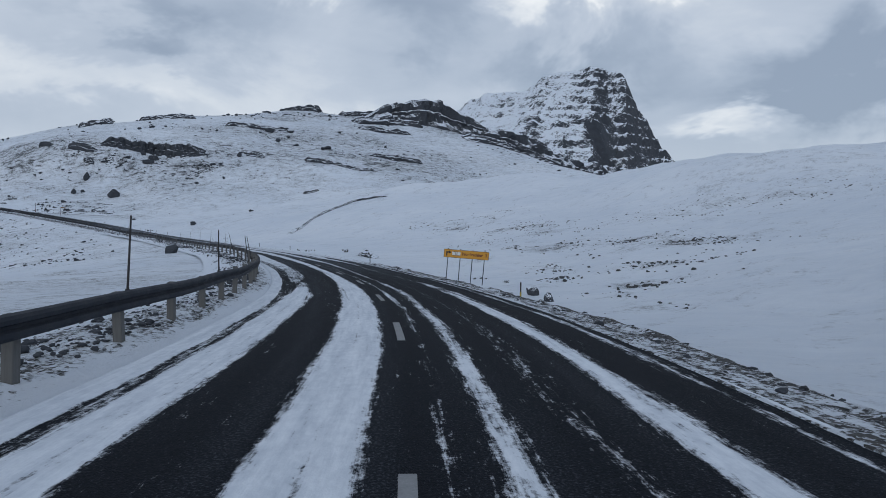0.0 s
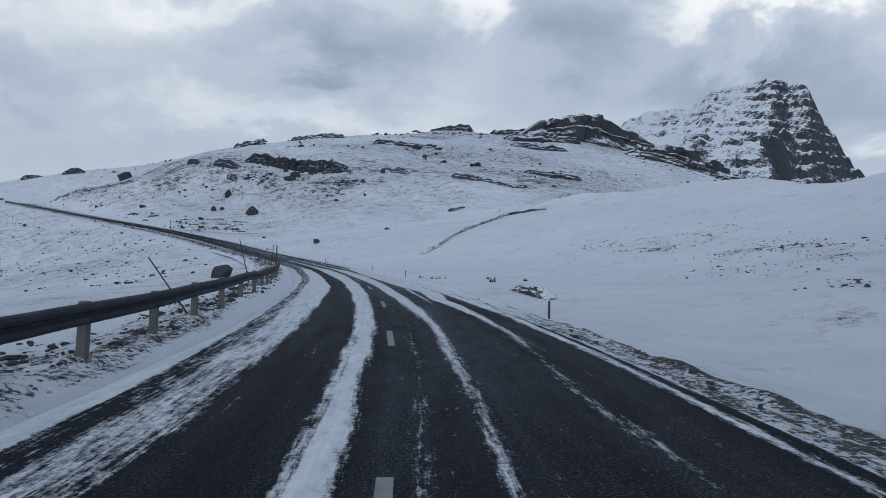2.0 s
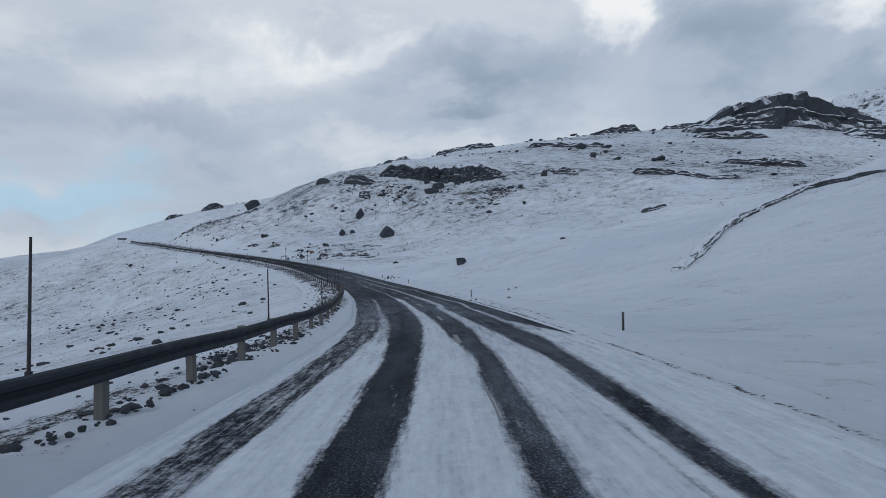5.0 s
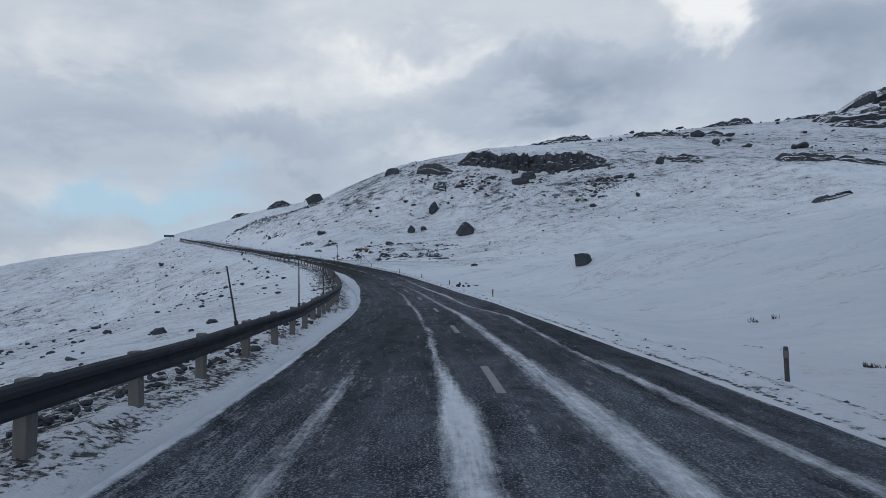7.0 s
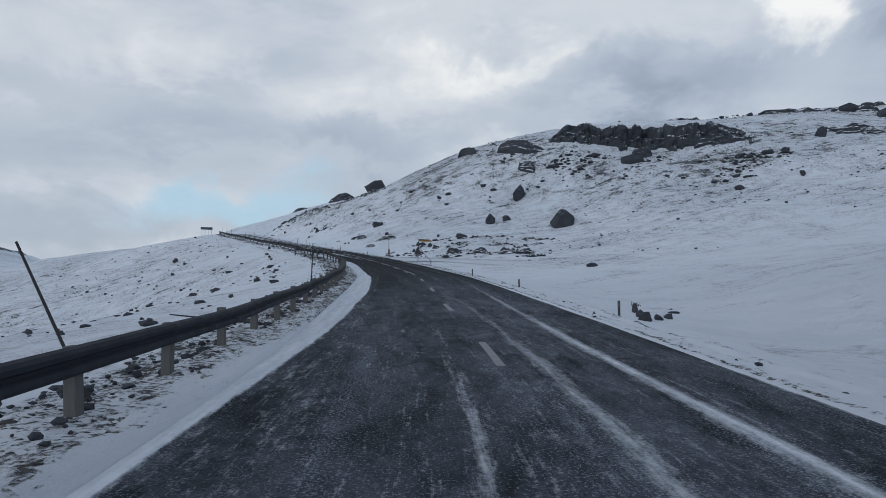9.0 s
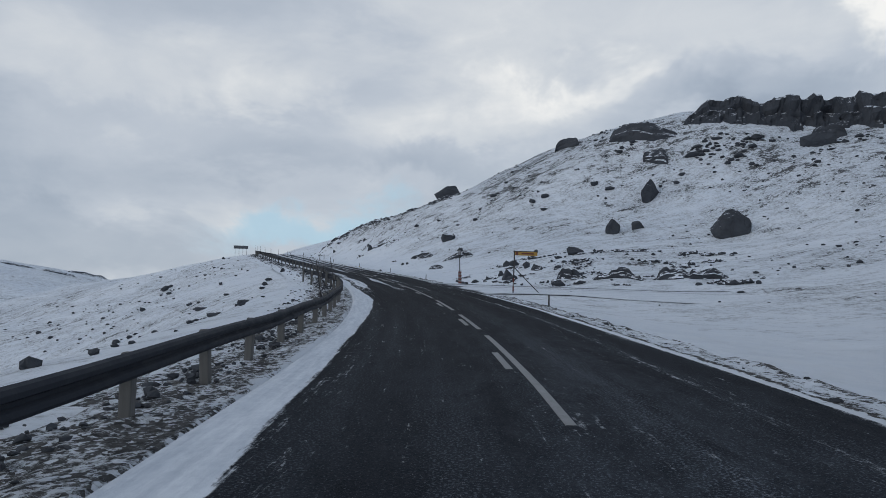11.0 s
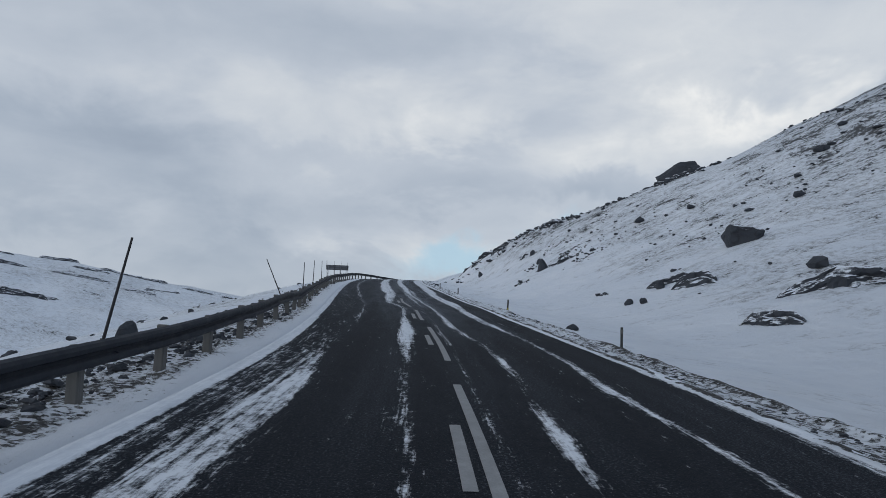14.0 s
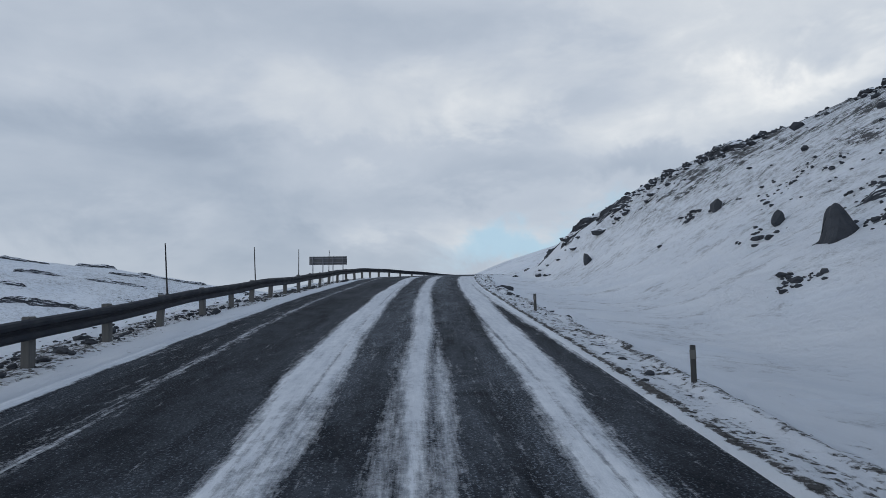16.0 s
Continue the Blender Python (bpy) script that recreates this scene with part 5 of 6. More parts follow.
def crag(name, line, height, depth, seed, label, material=None, cell=0.5, face=(0.45, -0.9), column=1.4):
    """A rock band along a line of ground places: a broken, jointed face with a top that runs back into the slope."""
    pts = np.array(line, float)
    seg = np.concatenate([[0], np.cumsum(np.hypot(*np.diff(pts[:, :2], axis=0).T))])
    u = np.arange(0, seg[-1] + cell / 2, cell)
    px, py = np.interp(u, seg, pts[:, 0]), np.interp(u, seg, pts[:, 1])
    hgt = np.interp(u, seg, [p[2] if len(p) > 2 else height for p in line]) if len(line[0]) > 2 else np.full(u.shape, height)
    prof_v = np.array([-0.10, 0.0, 0.03, 0.05, 0.08, 0.11, 0.16, 0.18, 0.22, 0.30, 0.45, 0.65, 0.85, 1.0])
    prof_z = np.array([-0.30, 0.02, 0.18, 0.34, 0.46, 0.55, 0.60, 0.76, 0.92, 1.0, 0.98, 0.90, 0.70, 0.25])
    fl = math.hypot(*face)
    fx, fy = face[0] / fl, face[1] / fl
    gu, gv = np.meshgrid(u, prof_v, indexing="ij")
    gz = np.broadcast_to(prof_z, gu.shape)
    ends = np.clip(np.minimum(u, seg[-1] - u) / (0.08 * seg[-1] + 0.3), 0, 1) ** 0.45
    block = hash2(np.floor(u / column + 0.4 * vnoise(u / 5, u * 0, seed)), u * 0, seed)
    tall = hgt * ends * (0.88 + 0.13 * block + 0.09 * fbm(u / (3 * column), u * 0, 2, seed + 1))
    if seed in (63, 65, 66, 67):     # low banks, broken by snow
        tall = tall * np.clip(0.55 + 1.0 * fbm(u / (1.6 * column), u * 0, 3, seed + 5), 0.12, 1.2)
    push = depth * (0.10 * (block - 0.5)[:, None] + 0.10 * fbm(gu / (2 * column), gz * 2.3, 3, seed + 2) + 0.055 * fbm(gu / (0.45 * column), gz * 7, 3, seed + 6))
    x = px[:, None] - fx * (gv * depth) + fx * push
    y = py[:, None] - fy * (gv * depth) + fy * push
    base = np.minimum(land(px + fx * 0.1 * depth, py + fy * 0.1 * depth), land(px, py))[:, None]
    z = base + gz * tall[:, None] + 0.05 * tall[:, None] * fbm(gu / (0.8 * column), gz * 5, 3, seed + 3)
    z[:, -1] = land(x[:, -1], y[:, -1]) - 0.4
    o = np.array([px.mean(), py.mean(), base.min()])
    ob = mesh_object(name, np.stack([x.ravel(), y.ravel(), z.ravel()], 1) - o, grid_faces(len(u), len(prof_v)), material or M_ROCK, False)
    ob.location = tuple(o)
    return tagged(ob, label, "rock outcrop", "rock outcrops")


crag("rock_crag", [(-110.5, 241.0, 3.4), (-106.0, 241.2, 5.0), (-96.0, 243.0, 5.6), (-89.0, 245.0, 5.7), (-82.0, 248.0, 5.0), (-74.5, 252.5, 2.6)], 6, 9.5, 11,
     "long dark jointed basalt crag along the hill's brow", M_ROCK_DUST, 0.3, column=1.5)
crag("rock_crag", [(-120.0, 237.6, 2.6), (-115.5, 236.2, 4.2), (-111.5, 236.4, 3.6), (-108.0, 236.8, 1.6)], 4, 6.0, 12, "massive rounded dark outcrop on the brow of the hill", M_ROCK_DUST, 0.35, column=4.0)
crag("rock_crag", [(-93.5, 240.8), (-89.8, 241.2)], 2.3, 3.2, 13, "dark block fallen below the long crag", M_ROCK_DUST, 0.3)
crag("rock_crag", [(-84.0, 245.5), (-78.5, 248.5)], 2.4, 3.6, 14, "broken dark rock step below the crag", M_ROCK_DUST, 0.3)
crag("rock_crag", [(-112.0, 232.0), (-108.0, 231.6)], 2.8, 4.0, 15, "dark blocky rock step with snow in its cracks", M_ROCK, 0.3)
crag("rock_crag", [(-131.0, 240.3), (-126.0, 239.6)], 2.0, 3.0, 16, "low dark outcrop on the ridge", M_ROCK_BARE, 0.3, column=2.5)
for i, (x0, y0, x1, y1, h) in enumerate(((-41, 259.5, -30, 259.0, 2.4), (-30, 258.0, -14, 258.5, 1.7), (-66, 259.0, -57, 260.5, 1.9), (-74, 255.5, -69, 256.5, 1.3), (-63, 256.5, -56, 257.5, 1.4),
                                         (-33, 206, -28.5, 206.3, 1.1), (-18, 300, 5, 300, 2.5), (-90, 330, -60, 332, 3.0), (-140, 352, -112, 356, 3.0), (-96, 496, -66, 500, 5.0), (-30, 380, 0, 382, 3.5),
                                         (-165, 340, -148, 342, 3.0), (-50, 470, -20, 472, 4.0))):
    crag("rock_band", [(x0, y0), (x1, y1)], h, 5.0 if h < 3 else 9.0, 30 + i, "low dark rock band crossing the snowy moor", M_ROCK, 0.5 if h < 3 else 1.2, column=1.8)
for i, (x0, y0, x1, y1, h) in enumerate(((-690, 205, -688, 232, 2.6), (-690, 246, -686, 272, 2.2), (-672, 268, -668, 292, 2.0), (-636, 208, -630, 250, 2.2), (-628, 268, -632, 294, 1.8), (-600, 226, -591, 240, 1.8),
                                         (-575, 190, -570, 214, 2.0), (-655, 330, -650, 352, 2.0), (-560, 250, -548, 266, 1.4), (-610, 150, -606, 180, 2.2), (-680, 160, -680, 190, 2.2),
                                         (-576, 132, -572, 166, 5.0), (-574, 168, -568, 208, 4.0), (-566, 120, -560, 150, 3.5), (-640, 170, -636, 200, 2.5), (-664, 225, -660, 250, 2.2), (-660, 300, -655, 325, 2.0), (-676, 355, -672, 385, 2.2), (-620, 252, -614, 275, 2.0))):
    crag("rock_band", [(x0, y0), (x1, y1)], h, 7.0, 80 + i, "long dark rock step on the far snowy hillside", M_ROCK, 1.2, face=(0.98, -0.1), column=3.0)
crag("rock_crag", [(-30, 418, 8), (-10, 424, 13), (10, 426, 19), (20, 426, 20), (34, 424, 16), (50, 424, 15), (66, 428, 16), (84, 434, 15), (104, 446, 14), (130, 468, 14), (165, 500, 14)], 12, 34, 50,
     "dark craggy ridge falling from a rocky peak", M_ROCK, 1.6, column=6.0)
crag("rock_crag", [(-36, 404), (-16, 408), (6, 410)], 5, 14, 51, "dark rocks on the flank of the peak", M_ROCK, 1.5, column=5.0)
crag("rock_crag", [(30, 402), (52, 408), (76, 420), (96, 436)], 6, 16, 52, "lower dark rock step under the ridge", M_ROCK, 1.5, column=5.0)
crag("rock_crag", [(-220.5, 291.0, 1.2), (-214.5, 290.6, 2.6), (-209.0, 291.5, 1.4)], 2.4, 5.0, 56, "flat dark outcrop on the ridge behind the pass", M_ROCK_DUST, 0.5, column=2.5)
crag("rock_crag", [(-249.5, 300.0, 0.8), (-244.0, 299.4, 2.0), (-238.5, 300.2, 1.0)], 1.8, 4.5, 57, "low dark outcrop on the ridge behind the pass", M_ROCK_DUST, 0.5, column=2.5)
crag("rock_crag", [(-172.5, 225.0, 0.7), (-169.0, 226.2, 1.3), (-165.5, 227.0, 1.0)], 1.2, 2.4, 60, "dark frost-broken rocks above the pass", M_ROCK, 0.22, face=(-0.2, -0.95), column=0.7)
crag("rock_crag", [(-163.0, 228.6, 0.4), (-158.5, 227.8, 0.7)], 0.7, 1.8, 61, "dark rocks along the brow over the road", M_ROCK, 0.22, column=0.6)
crag("rock_crag", [(-147.8, 215.8, 0.35), (-147.4, 215.6, 0.95), (-147.1, 215.5, 1.0), (-146.8, 215.6, 0.5)], 1.0, 0.7, 69, "dark jointed rock face standing out of the snow bank", M_ROCK_BARE, 0.09, face=(-0.1, -0.99), column=0.28)
crag("rock_crag", [(-148.0, 217.9, 0.3), (-146.9, 217.8, 0.55)], 0.5, 0.9, 70, "small dark rock step above a jointed rock face", M_ROCK, 0.09, face=(-0.1, -0.99), column=0.3)
crag("rock_crag", [(-129.8, 208.0), (-127.4, 208.3)], 0.6, 1.2, 63, "low dark rock step under drifted snow", M_ROCK, 0.16, column=0.5)
crag("rock_crag", [(-102.6, 193.4, 0.35), (-101.9, 193.2, 0.6), (-101.2, 193.1, 0.4)], 0.6, 0.9, 65, "low dark rock at the foot of the slope", M_ROCK, 0.16, column=0.5)
crag("rock_crag", [(-98.2, 190.4), (-95.8, 190.2)], 0.7, 1.2, 66, "low dark rock bank behind the side road", M_ROCK, 0.16, column=0.5)
crag("rock_crag", [(-95.0, 189.8), (-90.5, 189.6), (-86.0, 190.8)], 0.75, 1.6, 67, "long low cut bank of dark peat and rock", M_ROCK, 0.2, column=0.7)
crag("rock_crag", [(-122.6, 202.6, 0.35), (-121.6, 202.5, 0.6), (-120.4, 202.6, 0.5)], 0.6, 1.0, 72, "small dark rock face breaking the snow bank", M_ROCK, 0.12, column=0.35)
crag("rock_crag", [(-123.0, 205.1, 0.4), (-121.4, 206.2, 0.8), (-119.4, 206.4, 0.6)], 0.8, 1.8, 73, "dark broken rock step half under drifted snow", M_ROCK, 0.14, column=0.5)
crag("rock_crag", [(-131.8, 208.8, 0.35), (-129.4, 209.2, 0.6)], 0.5, 1.0, 75, "small dark rock step above another", M_ROCK, 0.12, column=0.4)
crag("rock_crag", [(-134.3, 208.3, 0.25), (-133.7, 208.4, 0.4)], 0.4, 0.6, 76, "small dark rock face in the snow bank", M_ROCK, 0.08, column=0.25)
crag("earth_bank", [(-5.2, 56.4, 0.18), (-4.6, 54.0, 0.40), (-3.9, 51.8, 0.42), (-3.2, 49.8, 0.22)], 0.4, 0.9, 71, "short dark overhanging peat bank in the snow", M_ROCK, 0.12, face=(-0.6, -0.8), column=0.3)
crag("earth_bank", [(-20.4, 110.0), (-18.9, 117.0), (-15.2, 127.0), (-11.0, 130.8), (-5.0, 130.5)], 0.38, 1.2, 68, "dark eroded bank of a small stream bed", M_ROCK, 0.35, face=(0.9, -0.45), column=1.0)


def boulder(x, y, wide, tall, seed, label, deep=0.8, turn=0.0, material=None, sink=0.12, cuts=14):
    rnd = random.Random(seed)
    bm = bmesh.new()
    bmesh.ops.create_icosphere(bm, subdivisions=4, radius=1.0)
    for _ in range(cuts):      # flat joint faces
        n = Vector((rnd.uniform(-1, 1), rnd.uniform(-1, 1), rnd.uniform(-0.35, 1))).normalized()
        d = rnd.uniform(0.38, 0.64)
        for v in bm.verts:
            h = v.co.dot(n) - d
            if h > 0:
                v.co -= n * h * 0.96
    lo = min(v.co.z for v in bm.verts)
    hi = max(v.co.z for v in bm.verts)
    wx = max(abs(v.co.x) for v in bm.verts)
    wy = max(abs(v.co.y) for v in bm.verts)
    for v in bm.verts:
        q = v.co.copy()
        k = 1 + 0.05 * noise.noise(q * 2.6 + Vector((seed, 0, 0))) + 0.045 * noise.noise(q * 6.0 + Vector((0, seed, 0))) + 0.035 * noise.noise(q * 14.0)
        v.co = Vector((q.x / wx * wide / 2 * k, q.y / wy * wide * deep / 2 * k, ((q.z - lo) / (hi - lo) * 1.25 - 0.25) * tall * k))
    ob = part("boulder", bm, material or M_ROCK_BARE)
    ob.matrix_basis = Matrix.Translation((x, y, land_at(x, y) - sink * tall)) @ pose(0, 0, 0, rnd.uniform(-6, 6), rnd.uniform(-6, 6), turn)
    return tagged(ob, label, "boulder", "boulders")


def block(x, y, z, size, turn, tilt, seed, label, material=None):
    """A squarish block with chipped corners and a rough skin."""
    bm = bmesh.new()
    bmesh.ops.create_cube(bm, size=1.0)
    bmesh.ops.subdivide_edges(bm, edges=bm.edges[:], cuts=9, use_grid_fill=True)
    rnd = random.Random(seed)
    cutters = [(Vector((rnd.choice((-1, 1)), rnd.choice((-1, 1)), rnd.uniform(-0.2, 1.0))).normalized(), rnd.uniform(0.50, 0.60)) for _ in range(4)]
    cutters += [(Vector((rnd.uniform(-1, 1), rnd.uniform(-0.6, 0.6), 1.0)).normalized(), rnd.uniform(0.47, 0.53)) for _ in range(2)]
    for v in bm.verts:
        for n, d in cutters:
            h = v.co.dot(n) - d
            if h > 0:
                v.co -= n * h * 0.94
        q = v.co.copy()
        k = 1 + 0.07 * noise.noise(q * 2.6 + Vector((seed, 0, 0))) + 0.05 * noise.noise(q * 6.5) + 0.03 * noise.noise(q * 15.0)
        v.co = Vector((q.x * size[0] * k, q.y * size[1] * k, q.z * size[2] * k))
    ob = part("boulder", bm, material or M_ROCK_BARE)
    ob.matrix_basis = Matrix.Translation((x, y, z)) @ pose(0, 0, 0, 0, 0, turn) @ pose(0, 0, 0, 0, tilt, 0)
    return tagged(ob, label, "boulder", "boulders")


HILL_BOULDERS = [
    (-129.8, 213.6, 2.6, 1.05, "low rounded dark boulder on the snowy slope"), (-103.4, 201.2, 2.2, 0.75, "flat slab-like boulder lying in the snow"), (-106.3, 213.6, 1.9, 1.7, "pointed dark boulder on the hillside"),
    (-107.7, 225.2, 3.4, 2.7, "large pyramid-shaped dark boulder high on the slope"), (-104.3, 215.1, 2, 0.9, "low dark boulder beside a pointed one"),
    (-94.6, 215, 3.7, 2.9, "large angular grey boulder alone on the snow"),
    (-72.9, 176, 1.2, 0.4, "flat dark rock in the snow"), (-41.6, 171.5, 1.9, 0.5, "flat dark slab in the snow"), (-24.6, 64.0, 1.7, 1.05, "broad rounded dark boulder just behind the guard rail"),
    (-65.3, 256, 2.6, 1.9, "dark boulder on the moor's brow"), (-72.6, 227.8, 1.5, 0.8, "dark rock on the open slope"), (-65.3, 233.7, 1.3, 0.8, "small dark rock on the open slope"),
    (-150.6, 218.5, 0.6, 0.45, "dark rock in the snow bank"), (-155.9, 222.2, 0.8, 0.5, "dark rock high in the snow bank"),
]
BANK_BOULDERS = [
    (-164.2, 222.6, 0.8, 0.6, "dark rock near the pass"), (-124.6, 197.3, 0.5, 0.2, "small dark stone on the verge"), (-130.5, 206.3, 0.42, 0.30, "dark stone in the snow bank"),
    (-129.6, 206.3, 0.34, 0.26, "dark stone in the snow bank"), (-130.7, 208.7, 0.6, 0.45, "dark stone in the snow bank"), (-134.5, 208.5, 0.4, 0.14, "low dark stone in the snow bank"),
    (-108.5, 191.4, 0.35, 0.22, "small dark stone in the snow"), (-97, 190.9, 1, 0.6, "dark rock behind the side road"), (-98.2, 189.3, 0.32, 0.28, "small dark stone by the side road"),
    (-124.5, 185.2, 0.75, 0.5, "dark rock below the guard rail"), (-128.1, 181, 0.5, 0.3, "dark rock on the vale slope"), (-144.3, 183.6, 1, 0.6, "dark rock on the vale slope"),
    (-16.9, 52, 0.32, 0.14, "small stone on the gravel verge"), (5.32, 22.45, 0.72, 0.44, "dark boulder with a snow cap beside the road"),
]
FOOT_BOULDERS = [
    (-56.1, 140.6, 0.34, 0.26, "dark rock in a snowy hollow by the road"), (-55.5, 139.4, 0.30, 0.20, "dark rock in a snowy hollow by the road"), (-55.0, 138.3, 0.34, 0.24, "dark rock in a snowy hollow by the road"),
    (-54.9, 138.95, 0.30, 0.14, "low dark stone in a snowy hollow"), (-54.9, 139.8, 0.42, 0.14, "low dark stone in a snowy hollow"), (-55.6, 142.4, 0.5, 0.10, "low dark stone in a snowy hollow"),
    (5.33, 19.2, 0.52, 0.42, "dark boulder with a snow cap beside the road"), (-159.8, 214.6, 0.8, 0.25, "low stone at the road's edge"), (-96.4, 188.1, 1.1, 0.5, "reddish-brown clod bank by the side road"),
    (-103.5, 191.7, 1.35, 0.85, "broad dark boulder at the foot of the slope"), (-105.4, 193.3, 0.55, 0.52, "three-cornered dark rock beside a broad boulder"), (-109.9, 199.9, 0.85, 0.65, "dark leaning rock on the lower slope"),
    (-108.0, 198.5, 0.92, 0.55, "dark broken rock on the lower slope"), (-104.3, 195.3, 0.85, 0.62, "dark broken rock on the lower slope"), (-110.8, 206.0, 0.85, 0.48, "dark rock on a ledge of the slope"),
    (-102.4, 185, 0.5, 0.24, "small dark rock at the foot of the lantern post"), (-101.7, 184.6, 0.32, 0.22, "small dark rock at the foot of the lantern post"), (-102.2, 190.6, 1.1, 0.42, "low dark rock under a broad boulder"),
]
block(-156.1, 242.5, land_at(-156.1, 242.5) + 1.15, (4.2, 2.8, 2.5), 38.0, -27.0, 1, "slanting square block perched on the skyline ridge")
block(-46.2, 139.6, land_at(-46.2, 139.6) + 0.34, (0.95, 0.80, 0.80), -12.0, -7.0, 2, "square dark boulder in the snowy hollow beside the road")
for i, (x, y, w, h, lab) in enumerate(HILL_BOULDERS + BANK_BOULDERS + FOOT_BOULDERS):
    boulder(x, y, w, h, 100 + i, lab, 0.62 + 0.3 * hash2(np.array(i), np.array(3), 5).item(), 37.0 * i, sink=0.10, cuts=12 + i % 5, material=M_ROCK_CAP if "snow cap" in lab else M_ROCK_DUST if w > 2.4 else None)


def rock_stuff(name, n, place, size, material, label, category, seed):
    """Many small stones, joined."""
    rng = np.random.default_rng(seed)
    ph = (1 + 5 ** 0.5) / 2
    ico = np.array([(-1, ph, 0), (1, ph, 0), (-1, -ph, 0), (1, -ph, 0), (0, -1, ph), (0, 1, ph), (0, -1, -ph), (0, 1, -ph), (ph, 0, -1), (ph, 0, 1), (-ph, 0, -1), (-ph, 0, 1)]) / 1.9
    tri = np.array([(0, 11, 5), (0, 5, 1), (0, 1, 7), (0, 7, 10), (0, 10, 11), (1, 5, 9), (5, 11, 4), (11, 10, 2), (10, 7, 6), (7, 1, 8), (3, 9, 4), (3, 4, 2), (3, 2, 6), (3, 6, 8), (3, 8, 9),
                    (4, 9, 5), (2, 4, 11), (6, 2, 10), (8, 6, 7), (9, 8, 1)])
    x, y, z = place(rng, n)
    m = len(x)
    d = size(rng, m)
    pts = np.repeat(ico[None], m, 0) * (1 + rng.uniform(-0.32, 0.32, (m, 12, 1)))
    pts = pts * np.stack([d * rng.uniform(0.7, 1.5, m), d * rng.uniform(0.7, 1.3, m), d * rng.uniform(0.4, 0.85, m)], -1)[:, None, :] / 2
    a = rng.uniform(0, 6.283, m)
    c, s = np.cos(a)[:, None], np.sin(a)[:, None]
    px, py = pts[..., 0] * c - pts[..., 1] * s, pts[..., 0] * s + pts[..., 1] * c
    v = np.stack([px + x[:, None], py + y[:, None], pts[..., 2] + z[:, None] + 0.12 * d[:, None]], -1).reshape(-1, 3)
    f = (tri[None] + 12 * np.arange(m)[:, None, None]).reshape(-1, 3).tolist()
    return tagged(mesh_object(name, v, f, material, False), label, category, kind="stuff")


def on_hill(rng, n):
    x, y = rng.uniform(-195, 30, n), rng.uniform(150, 330, n)
    s, lat, rz = to_road(x, y)
    clump = 0.5 + 0.5 * fbm(x / 11, y / 11, 3, 77)
    keep = (lat > 7.5) & (rng.uniform(0, 1, n) < (bareness(x, y) - 0.26) * 2.4 * np.clip(clump, 0, 1.2) ** 2)
    x, y = x[keep], y[keep]
    return x, y, land(x, y)


rock_stuff("scattered_rocks", 34000, on_hill, lambda r, m: np.exp(r.normal(-1.95, 0.6, m)), M_ROCK_BARE, "small dark rocks strewn over the snowy hillside", "rocks", 1)


def at_foot(rng, n):
    x, y = rng.uniform(-112, -84, n), rng.uniform(187.5, 204, n)
    s, lat, rz = to_road(x, y)
    clump = fbm(x / 2.6, y / 1.6, 3, 97) + 0.35 * np.exp(-((y - 191.5 - 0.12 * (x + 95)) / 2.2) ** 2)
    keep = (lat > 8.3) & (rng.uniform(0, 1, n) < np.clip(1.5 * (clump - 0.05), 0, 1))
    return x[keep], y[keep], land(x[keep], y[keep])


rock_stuff("slope_foot_rocks", 3400, at_foot, lambda r, m: np.minimum(np.exp(r.normal(-1.65, 0.55, m)), 0.8), M_ROCK, "jumbled dark rocks at the foot of the slope by the side road", "rocks", 13)


def under_brow(rng, n):
    u = rng.uniform(0, 1, n)
    x = -134 + 66 * u + rng.normal(0, 2.0, n)
    y = 234.5 + 10 * np.clip((u - 0.3) / 0.7, 0, 1) - np.abs(rng.normal(0, 4.5, n)) + rng.normal(0, 1.0, n)
    keep = rng.uniform(0, 1, n) < np.clip(0.35 + 1.1 * fbm(x / 5, y / 5, 3, 88), 0, 1)
    return x[keep], y[keep], land(x[keep], y[keep])


rock_stuff("brow_rocks", 900, under_brow, lambda r, m: np.exp(r.normal(-0.75, 0.5, m)), M_ROCK_BARE, "dark broken rocks fallen below the crag", "rocks", 11)


def over_pass(rng, n):
    u = rng.uniform(0, 1, n)
    x, y = -174 + 30 * u, 225.5 + 6.5 * u + rng.normal(0, 1.3, n)
    keep = rng.uniform(0, 1, n) < np.clip(0.45 + 1.0 * fbm(x / 2.2, y / 2.2, 3, 89), 0, 1)
    return x[keep], y[keep], land(x[keep], y[keep])


rock_stuff("pass_rocks", 700, over_pass, lambda r, m: np.exp(r.normal(-1.45, 0.5, m)), M_ROCK, "dark frost-broken rocks on the brow above the pass", "rocks", 12)


def on_moor(rng, n):
    x, y = rng.uniform(-230, 120, n), rng.uniform(290, 520, n)
    keep = rng.uniform(0, 1, n) < (bareness(x, y) - 0.15) * np.clip(0.5 + 0.6 * fbm(x / 25, y / 25, 3, 78), 0, 1.2)
    x, y = x[keep], y[keep]
    return x, y, land(x, y)


rock_stuff("moor_rocks", 4200, on_moor, lambda r, m: np.exp(r.normal(-0.1, 0.5, m)), M_ROCK_BARE, "dark rocks strewn over the higher moor", "rocks", 2)


